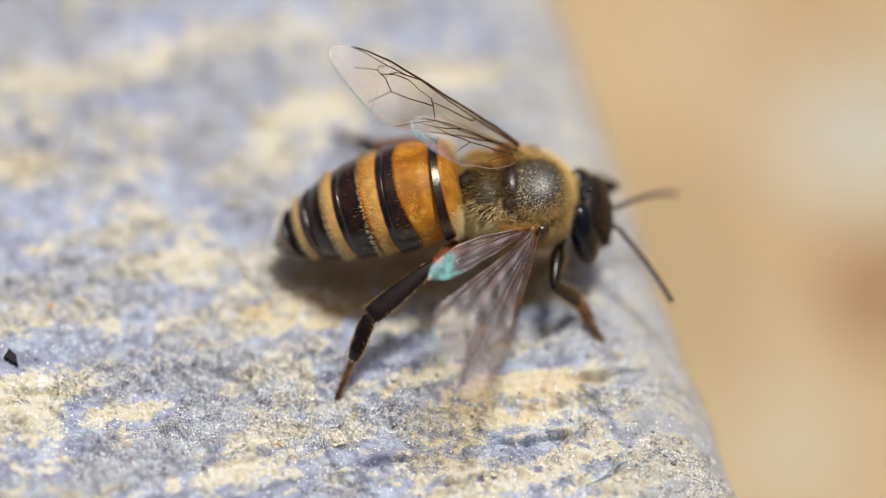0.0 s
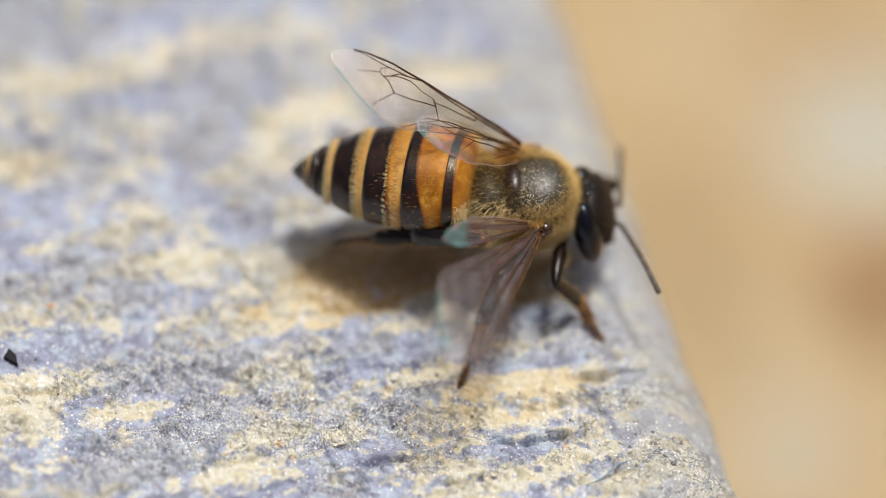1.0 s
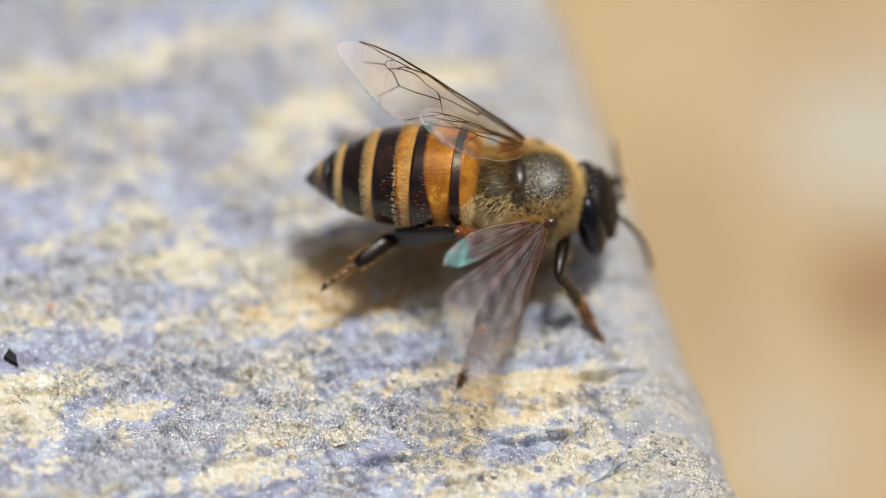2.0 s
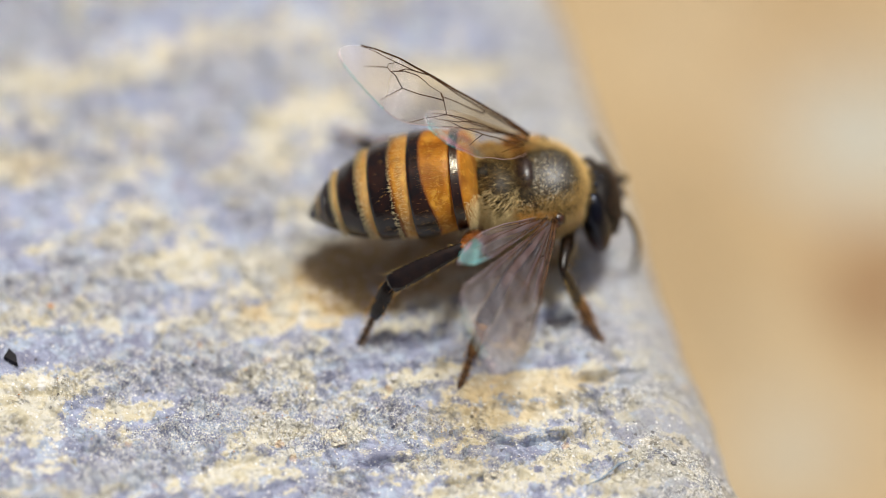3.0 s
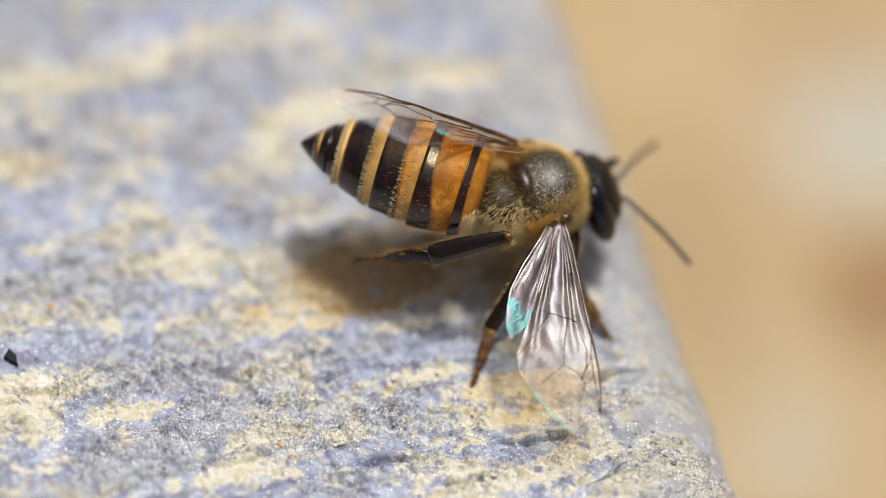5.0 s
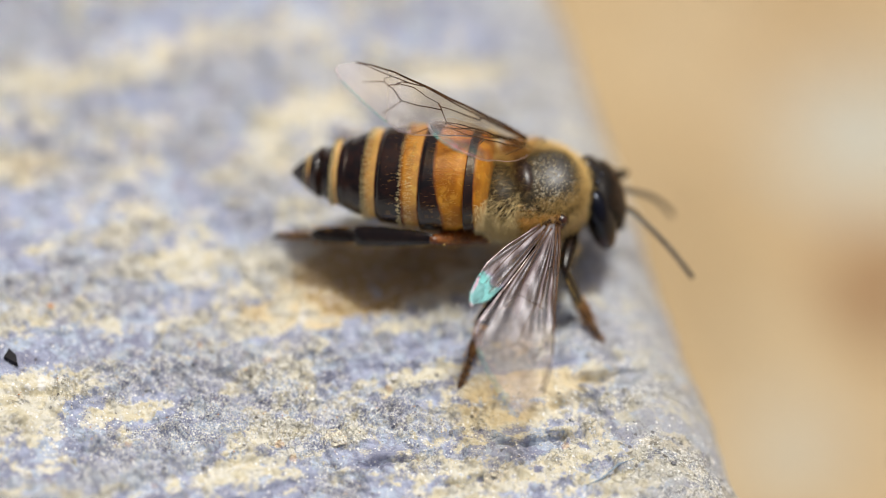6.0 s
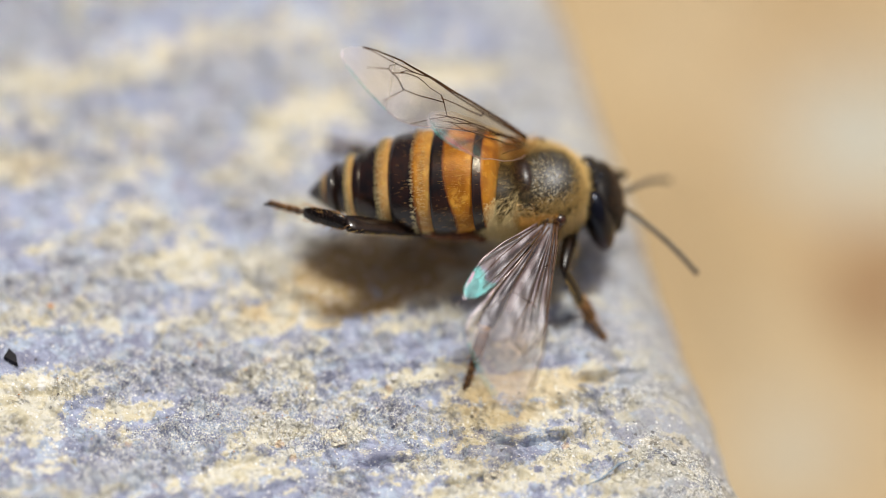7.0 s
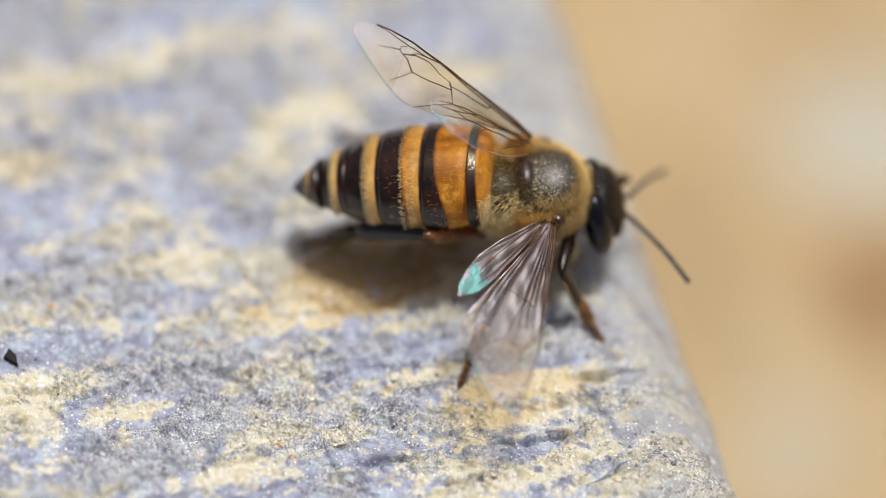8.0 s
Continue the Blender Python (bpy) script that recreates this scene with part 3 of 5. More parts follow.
# ---- the honey bee: x forwards, y to its left, z up, thorax centre 3.3 above its base ----
def banded_segment(i, n_seg=44):
    """One tergite of the abdomen, a shell tapering to the rear, with its dark hind band and its fuzz."""
    s0, s1 = SEGMENTS[i], SEGMENTS[i + 1]
    sh, rings, band, pale = Shape(), [], [], []
    last = i == len(SEGMENTS) - 2
    inner = 0.36 if i else 0.0
    count = 16
    for k in range(count + 1):
        f = k / count
        s = s0 - inner + (s1 - s0 + inner) * f
        g = (s - s0) / (s1 - s0)          # along the open part of the plate
        lip = 0.035 * f - 0.045 * (1 - f) if i else 0.03 * f
        r = girth(s) + (0.0 if last else lip)
        loop, bl, pl = [], [], []
        for j in range(n_seg):
            ph = 2 * math.pi * j / n_seg
            cy, cz = math.cos(ph), math.sin(ph)
            side = abs(cy)
            low = 1.0 if cz > 0 else 0.90
            loop.append((-s, 1.78 * r * cy, 1.52 * r * cz * low + drop(s)))
            edge = DARK_FROM[i] - (0.30 * side ** 3 if i == 1 else 0.10 * side * side)
            b = (g - edge) / (0.30 if i == 2 else 0.20) + 0.5
            if i == 0:
                b = min(b, (0.97 - g) / 0.06 + 0.9)
            if i > 1:                   # the part that slides under the plate before it is dark
                b = max(b, -1.3 - g / 0.07)
            if cz < -0.45 and not last:
                b = b * 0.6 + 0.1
            bl.append(max(0.0, min(1.0, b)))
            pl.append(PALE[i] * max(0.0, 1 - max(0.0, g) / max(0.12, DARK_FROM[i])))
        rings.append(loop[::-1]), band.append(bl[::-1]), pale.append(pl[::-1])
    sh.rings(rings, 0, band, pale)
    # fuzz rooted on the pale front band
    for _ in range(FUZZ[i]):
        f = max(0.10, DARK_FROM[i] * FUZZ_TO[i]) * rng.random() ** 0.7
        s, ph = s0 + (s1 - s0) * f, rng.uniform(-0.4, math.pi + 0.4)
        r = girth(s)
        p = (-s, 1.78 * r * math.cos(ph), 1.52 * r * math.sin(ph) + drop(s))
        d = (-1.0 + rng.uniform(-0.2, 0.2), 0.28 * math.cos(ph) + rng.uniform(-0.3, 0.3), 0.28 * math.sin(ph) + rng.uniform(-0.15, 0.2))
        sh.hair(p, d, rng.uniform(0.07, 0.14) * (2.0 if i == 0 else 1.0), 0.0052, 1 if i > 1 else 2)
    for _ in range(FRINGE[i]):          # a comb of stouter hairs along the border of the dark band
        f = DARK_FROM[i] - abs(rng.gauss(0.02, 0.05))
        s, ph = s0 + (s1 - s0) * f, rng.uniform(-0.3, math.pi + 0.3)
        r = girth(s) + 0.02
        p = (-s, 1.78 * r * math.cos(ph), 1.52 * r * math.sin(ph) + drop(s))
        d = (-1.0, 0.10 * math.cos(ph) + rng.uniform(-0.22, 0.22), 0.10 * math.sin(ph) + rng.uniform(-0.08, 0.08))
        sh.hair(p, d, rng.uniform(0.06, 0.12), 0.0075, 1)
    for _ in range(SILK[i]):            # fine silky hairs lying flat over the whole plate
        s, ph = s0 + (s1 - s0) * rng.uniform(0.05, 0.95), rng.uniform(-0.2, math.pi + 0.2)
        r = girth(s)
        p = (-s, 1.80 * r * math.cos(ph), 1.54 * r * math.sin(ph) + drop(s))
        d = (-1.0, 0.12 * math.cos(ph) + rng.uniform(-0.25, 0.25), 0.12 * math.sin(ph) + rng.uniform(-0.1, 0.1))
        sh.hair(p, d, rng.uniform(0.09, 0.20), 0.0030, 2)
    if i == 0:
        for _ in range(1300):           # a cream ruff round the waist end
            ph, s = rng.uniform(0.85 * math.pi, 2.15 * math.pi), rng.uniform(0.02, 0.34)
            r = girth(s)
            p = (-s, 1.78 * r * math.cos(ph), 1.52 * r * math.sin(ph) * (1 if math.sin(ph) > 0 else 0.9))
            sh.hair(p, (rng.uniform(-0.4, 0.7), math.cos(ph) + rng.uniform(-0.5, 0.5), math.sin(ph) + rng.uniform(-0.5, 0.5)), rng.uniform(0.18, 0.40), 0.005, 1)
    return sh


SEGMENTS = [0.0, 0.70, 1.92, 3.10, 4.1, 4.82, 5.45]      # along the abdomen from the waist
DARK_FROM = [0.64, 0.69, 0.40, 0.28, 0.17, 0.02]          # where the dark hind band of each tergite begins
PALE = [0.10, 0.0, 0.22, 0.42, 0.65, 0.5]
FUZZ = [260, 120, 420, 900, 900, 60]
SILK = [0, 300, 110, 0, 0, 0]
FRINGE = [0, 0, 330, 330, 220, 0]
FUZZ_TO = [1.0, 0.62, 0.5, 0.7, 1.0, 1.0]
GIRTH = [(0.0, 0.35), (0.05, 0.58), (0.15, 0.77), (0.35, 0.90), (0.8, 0.975), (1.5, 1.0), (2.2, 0.975), (3.0, 0.88), (3.65, 0.76),
         (4.27, 0.57), (4.78, 0.36), (5.14, 0.20), (5.36, 0.085), (5.45, 0.02), (9.0, 0.03)]


def girth(s):
    if s <= 0:
        return GIRTH[0][1]
    for (a, ra), (b, rb) in zip(GIRTH, GIRTH[1:]):
        if s <= b:
            return ra + (rb - ra) * (s - a) / (b - a)
    return 0.03


def drop(s):
    return -0.012 * s * s * 0.6


def hairs_over(sh, c, r, count, length, width, keep, lean, slot=0, spread=0.5):
    """Hairs standing on an ellipsoid where keep(unit point) allows."""
    made = 0
    while made < count:
        p = Vector((rng.gauss(0, 1), rng.gauss(0, 1), rng.gauss(0, 1))).normalized()
        if rng.random() > keep(p):
            continue
        made += 1
        n = Vector((p.x / r[0], p.y / r[1], p.z / r[2])).normalized()
        d = n + Vector(lean) + Vector((rng.uniform(-1, 1), rng.uniform(-1, 1), rng.uniform(-1, 1))) * spread
        root = (c[0] + p.x * r[0] * 0.98, c[1] + p.y * r[1] * 0.98, c[2] + p.z * r[2] * 0.98)
        sh.hair(root, d, length * rng.uniform(0.6, 1.25), width, slot, 0.1)


def thorax(bee):
    c, r = (-0.02, 0.0, 3.17), (1.50, 1.50, 1.28)
    sh = Shape()

    def bend(p):
        q = p.copy()
        q.x *= 1.0 - 0.12 * abs(p.y)
        q.y *= 1.0 - 0.10 * max(0.0, p.z)
        return q
    sh.blob(c, r, 48, 32, 0, bend)
    sh.blob((-1.30, 0, 3.42), (0.85, 1.18, 1.0), 36, 24, 0)
    body = part("thorax", sh, THORAX, bee, "dark dusty thorax under golden fur")
    dome = Shape()
    dome.blob((0.27, -0.04, 3.68), (1.10, 1.15, 0.78), 40, 26, 0)
    part("scutum", dome, SCUTUM, body, "dark grey domed back plate with a soft gloss")
    sc = Shape()
    sc.blob((-0.46, -0.02, 4.05), (0.40, 0.74, 0.46), 30, 18, 0)
    part("scutellum", sc, SCUTELLUM, body, "glossy dark brown raised plate")
    dust = Shape()
    for _ in range(560):
        p = Vector((rng.triangular(-0.98, 0.85, -0.6), rng.triangular(-0.98, 0.5, -0.8), 0))
        p.z = math.sqrt(max(0.05, 1 - p.x ** 2 - p.y ** 2))
        q = (0.27 + p.x * 1.13, -0.04 + p.y * 1.18, 3.70 + p.z * 0.79)
        s = rng.uniform(0.007, 0.020)
        dust.blob(q, (s, s, s), 6, 4)
    dust.one = [1.0] * len(dust.v)
    part("pollen_dust", dust, POLLEN, body, "pale pollen grains", kind="stuff")
    fur = Shape()

    def collar(p):                      # thick round the rim, thin on the crown
        rim = 1.0 - smooth_one(p.z, 0.35, 0.70) * 0.95
        rim = rim * (0.35 if p.x < -0.15 and p.z > 0.15 and abs(p.y) < 0.75 else 1.0)
        return rim * (0.15 if p.z < -0.55 else 1.0)
    hairs_over(fur, c, r, 6400, 0.31, 0.0046, collar, (-0.4, 0, 0.15), 0, 0.7)
    hairs_over(fur, c, r, 5000, 0.26, 0.0042, collar, (-0.4, 0, 0.1), 2, 0.7)
    hairs_over(fur, c, r, 2600, 0.42, 0.0042, lambda p: 1.0 if p.y > 0.35 and p.z > 0.0 or p.x > 0.6 else 0.0, (-0.1, 0.1, 0.3), 0, 0.6)
    # pale fuzz down the flanks and under the neck
    hairs_over(fur, c, r, 4200, 0.34, 0.0046, lambda p: 1.0 if -0.92 < p.z < 0.15 and abs(p.y) > 0.25 and p.x > -0.35 else 0.0, (0.15, 0, -0.3), 4, 0.6)
    # the rear slope: dark above, a cream ruff down its flanks
    hairs_over(fur, (-1.25, 0, 3.42), (0.85, 1.25, 1.05), 1500, 0.17, 0.0036, lambda p: 1.0 if p.z > 0.1 else 0.2, (-0.9, 0, -0.3), 2, 0.5)
    hairs_over(fur, (-1.25, 0, 3.42), (0.85, 1.25, 1.05), 800, 0.26, 0.0042, lambda p: 0.15 + 0.85 * abs(p.y) if p.z > -0.2 else 0.1, (-1.0, 0, -0.5), 0, 0.6)
    hairs_over(fur, (-1.25, 0, 3.42), (0.85, 1.25, 1.05), 2800, 0.46, 0.0080, lambda p: 1.0 if abs(p.y) > 0.55 and -0.9 < p.z < 0.35 else 0.0, (-0.2, 0, -0.9), 1, 0.35)
    hairs_over(fur, (0.27, -0.04, 3.68), (1.10, 1.15, 0.78), 3000, 0.20, 0.0052, lambda p: max(0.01, 1.0 - 1.0 * smooth_one(p.z, 0.15, 0.70)) * (0.3 if p.x < -0.3 else 1.0) if p.z > 0.0 else 0.0, (-0.7, 0, 0.1), 0, 0.6)
    hairs_over(fur, (0.27, -0.04, 3.68), (1.10, 1.15, 0.78), 4500, 0.16, 0.0038, lambda p: max(0.05, 1.0 - 1.15 * p.z) if p.z > 0.0 else 0.0, (-0.7, 0, 0.1), 2, 0.6)
    hairs_over(fur, (-0.46, -0.02, 4.06), (0.38, 0.72, 0.45), 800, 0.24, 0.0045, lambda p: 1.0 if abs(p.y) > 0.5 or p.x < -0.5 else 0.05, (-0.6, 0, 0.2), 2, 0.6)
    hairs_over(fur, (-1.40, 0.20, 3.46), (0.80, 1.22, 1.02), 3200, 0.30, 0.0050, lambda p: 1.0 if p.y > 0.15 and p.z > -0.1 or p.x < -0.75 else 0.0, (-0.6, 0.2, 0.1), 1, 0.5)
    # stout pale bristles combed back over the rear slope and standing on the flanks
    hairs_over(fur, (-1.25, 0, 3.42), (0.88, 1.27, 1.07), 520, 0.30, 0.0105, lambda p: 1.0 if p.y < -0.45 and -0.35 < p.z < 0.75 else 0.05, (-1.0, -0.3, -0.2), 1, 0.45)
    hairs_over(fur, c, (1.52, 1.52, 1.30), 480, 0.26, 0.0090, lambda p: 1.0 if abs(p.y) > 0.45 and -0.2 < p.z < 0.65 and p.x < 0.6 else 0.05, (-0.7, 0, 0.1), 1, 0.55)
    hairs_over(fur, (0.27, -0.04, 3.68), (1.11, 1.16, 0.79), 260, 0.15, 0.0095, lambda p: max(0.03, 1.0 - 1.2 * p.z) if p.z > 0.1 else 0.0, (-0.8, 0, 0.1), 1, 0.5)
    for side in (1, -1):                # amber tufts round the wing roots
        hairs_over(fur, (-0.45, side * 1.05, 3.90 if side > 0 else 3.60), (0.5, 0.42, 0.34), 700 if side > 0 else 260, 0.28, 0.0045, lambda p: 1.0 if p.z > -0.2 else 0.1, (-0.4, side * 0.4, 0.1), 3, 0.7)
    part("fur", fur, [FUR, PALE_FUR, DARK_FUR, AMBER_FUR, TAN_FUR], body, "short golden and cream fur", kind="stuff")
    for side in (1, -1):
        tg, x, y, z = Shape(), (0.0 if side > 0 else 0.12), side * 1.40, (3.62 if side > 0 else 3.42)
        tg.blob((x + 0.28, y + side * 0.06, z + 0.10), (0.24, 0.22, 0.21), 18, 12)
        tg.blob((x - 0.06, y + side * 0.04, z + 0.06), (0.38, 0.20, 0.22), 18, 12)
        tg.tube([(x + 0.3, y, z - 0.08), (x, y + side * 0.06, z - 0.18), (x - 0.35, y, z - 0.12)], [0.10, 0.13, 0.08], 10)
        tg.tube([(x + 0.34, y + side * 0.10, z + 0.02), (x + 0.22, y + side * 0.26, z), (x + 0.08, y + side * 0.30, z + 0.04)], [0.05, 0.10, 0.06], 10)
        for _ in range(800):
            at = (x + rng.uniform(-0.9, 0.3), y + side * rng.uniform(-0.16, 0.06), z + rng.uniform(-0.15, 0.35))
            tg.hair(at, (-0.5 + rng.uniform(-0.6, 0.6), side * 0.8, rng.uniform(-0.3, 0.8)), rng.uniform(0.18, 0.42), 0.0048, 1)
        part("tegula", tg, [BROWN, AMBER_FUR], body, "glossy dark wing-root scale")


def smooth_one(x, a, b):
    t = max(0.0, min(1.0, (x - a) / (b - a)))
    return t * t * (3 - 2 * t)


HEAD = (1.88, 0.0, 2.42)


def head(bee):
    sh = Shape()

    def face(p):
        q = p.copy()
        q.y *= 1.0 - 0.28 * max(0.0, -p.z)
        q.x += 0.25 * max(0.0, -p.z)
        return q
    sh.blob((0.06, 0, 0), (0.60, 1.20, 1.14), 36, 24, 0, face)
    ob = part("head", sh, CHITIN, bee, "black head with brown facial fuzz", at=place(HEAD, 0, -8, 0))
    for side in (1, -1):
        ey = Shape()
        ey.blob((0, 0, 0), (0.44, 0.56, 1.10), 28, 24, 0)
        part("compound_eye", ey, EYE_MAT, ob, "large dark glossy compound eye", at=place((-0.14, side * 0.92, 0.08), side * 20, 0, 0))
        mn = Shape()
        mn.tube([(0.25, side * 0.45, -1.0), (0.40, side * 0.34, -1.25), (0.48, side * 0.10, -1.38)], [0.16, 0.13, 0.05], 10)
        part("mandible", mn, BROWN, ob)
    for y, x in ((0, 0.22), (0.24, 0.05), (-0.24, 0.05)):
        oc = Shape()
        oc.blob((x, y, 1.13), (0.09, 0.09, 0.05), 12, 8)
        part("ocellus", oc, EYE_MAT, ob)
    fz = Shape()
    hairs_over(fz, (0.06, 0, 0), (0.60, 1.18, 1.14), 2400, 0.16, 0.006, lambda p: 1.0 if p.x > 0.30 and abs(p.y) < 0.80 and p.z < 0.75 else 0.0, (0.2, 0, 0), 0)
    hairs_over(fz, (-0.1, 0, 0), (0.64, 1.22, 1.16), 400, 0.3, 0.007, lambda p: 1.0 if p.x < -0.3 else 0.0, (-0.3, 0, 0.2), 0)
    hairs_over(fz, (0.0, 0, 0), (0.56, 1.10, 1.12), 1100, 0.30, 0.005, lambda p: 1.0 if p.z < -0.35 and p.x < 0.4 else 0.0, (-0.3, 0, -0.4), 1)
    part("face_fuzz", fz, [FACE_FUR, TAN_FUR], ob, kind="stuff")
    return ob


def antenna(bee, side):
    sc = Shape()
    sc.tube([(0, 0, 0), (0.25, 0, 0), (0.55, 0, 0)], [0.07, 0.085, 0.075], 10)
    ob = part("antenna", sc, ANTENNA, bee, "dark elbowed antenna")
    fl, n, line, radii = Shape(), 11, [], []
    for i in range(n):                  # one ringed rod with a slight bow
        for f, r in ((0.03, 0.068), (0.12, 0.086), (0.88, 0.088), (0.97, 0.070)):
            s = 2.85 * (i + f) / n
            line.append((s, 0, 0.20 * math.sin(s / 2.85 * math.pi)))
            radii.append(r)
    radii[-1] = 0.03
    fl.tube(line, radii, 10)
    return ob, part("flagellum", fl, ANTENNA, ob, "ringed flagellum")


# venation in wing millimetres: along the wing from its root, and back from the front edge
FORE_RIM = [(0.0, -0.12), (0.95, -0.30), (2.85, -0.50), (3.92, -0.64), (4.98, -0.76), (5.84, -0.73), (6.45, -0.58), (6.85, -0.37), (7.04, -0.18), (7.1, -0.02),
            (7.05, 0.13), (6.85, 0.30), (6.45, 0.50), (5.9, 0.72), (5.3, 0.92), (4.75, 1.05), (4.25, 1.04), (3.2, 0.78), (2.0, 0.48), (1.0, 0.25), (0.0, 0.12)]
HIND_RIM = [(0.0, 0.02), (1.2, 0.10), (3.0, 0.36), (4.0, 0.86), (4.25, 1.22), (4.15, 1.52), (3.85, 1.70), (3.4, 1.83), (2.7, 1.86), (2.1, 1.76),
            (1.6, 1.50), (1.26, 1.42), (0.8, 1.12), (0.46, 0.84), (0.0, 0.30)]
FORE_VEINS = [
    (0.062, [(0.0, -0.10), (0.95, -0.29), (2.85, -0.49), (3.92, -0.63), (4.98, -0.75), (5.84, -0.72), (6.4, -0.59)]),
    (0.030, [(3.9, -0.60), (4.5, -0.50), (5.1, -0.52), (5.9, -0.60), (6.4, -0.57)]),
    (0.045, [(0.0, 0.0), (0.9, -0.12), (1.75, -0.19), (2.8, -0.36), (3.88, -0.58)]),
    (0.036, [(1.75, -0.19), (1.80, -0.05), (2.35, -0.02), (2.9, 0.0), (3.36, 0.02)]),
    (0.034, [(3.38, -0.10), (3.24, 0.10), (3.05, 0.42)]),
    (0.028, [(3.24, 0.10), (4.05, 0.21), (4.75, 0.27), (5.35, 0.75)]),
]
FORE_VEINS += [
    (0.026, [(4.75, 0.27), (5.05, 0.02), (5.28, -0.06), (5.38, -0.15), (5.36, -0.33), (5.1, -0.52)]),
    (0.022, [(5.38, -0.15), (5.75, 0.0), (6.15, 0.12)]),
    (0.026, [(5.25, -0.05), (4.8, -0.30), (4.3, -0.37), (4.0, -0.27), (3.85, -0.18), (3.38, -0.10)]),
    (0.024, [(4.95, -0.24), (4.75, -0.42), (4.3, -0.53), (3.95, -0.60)]),
    (0.030, [(0.3, 0.06), (1.2, 0.24), (2.2, 0.36), (3.05, 0.42), (3.7, 0.72), (4.3, 1.04)]),
    (0.036, [(0.0, 0.10), (1.0, 0.24), (2.0, 0.46), (3.1, 0.74)]),
]
FOLDED_RIM = [(0.0, 0.0), (1.4, 0.03), (3.0, 0.04), (3.9, 0.16), (4.45, 0.46), (4.1, 0.66), (3.5, 0.76), (2.8, 0.78), (1.9, 0.62), (0.9, 0.34), (0.0, 0.14)]
FOLDED_VEINS = [
    (0.034, [(0.0, 0.04), (1.4, 0.10), (2.8, 0.16), (3.7, 0.28)]),
    (0.026, [(0.2, 0.10), (1.2, 0.28), (2.4, 0.44), (3.5, 0.50)]),
    (0.020, [(0.3, 0.14), (1.1, 0.34), (2.0, 0.56)]),
]
HIND_VEINS = [
    (0.034, [(0.0, 0.10), (1.2, 0.27), (2.3, 0.47), (3.2, 0.68), (3.9, 0.95)]),
    (0.026, [(2.3, 0.47), (2.9, 0.78), (3.4, 1.0), (3.9, 1.12)]),
    (0.026, [(0.3, 0.28), (1.0, 0.56), (2.0, 0.82), (2.9, 0.98), (3.4, 1.0)]),
    (0.022, [(2.0, 0.82), (2.35, 1.22), (2.55, 1.5)]),
    (0.020, [(0.3, 0.30), (0.9, 0.8), (1.3, 1.15)]),
]


def pleat(u, v):
    """Uneven folds fanning out from the wing root, -1 to 1."""
    a = math.atan2(v, u + 0.3)
    return math.sin(a * 46.0 + 1.4 * math.sin(a * 19.0) + 0.5 * math.sin(u * 1.7))


def camber(u, v, lift, side):
    """Height of the pleated membrane."""
    fold = (0.007 if side > 0 else 0.020) * min(3.0, u) * pleat(u, v) * max(0.0, 1 - u / (4.6 if side > 0 else 6.6))
    return lift + 0.10 * math.sin(u * 0.45) - 0.05 * v * v + fold + 0.012 * math.sin(u * 5 + v * 9)


CHORD = 1.30          # how much the hind part of the wings is widened


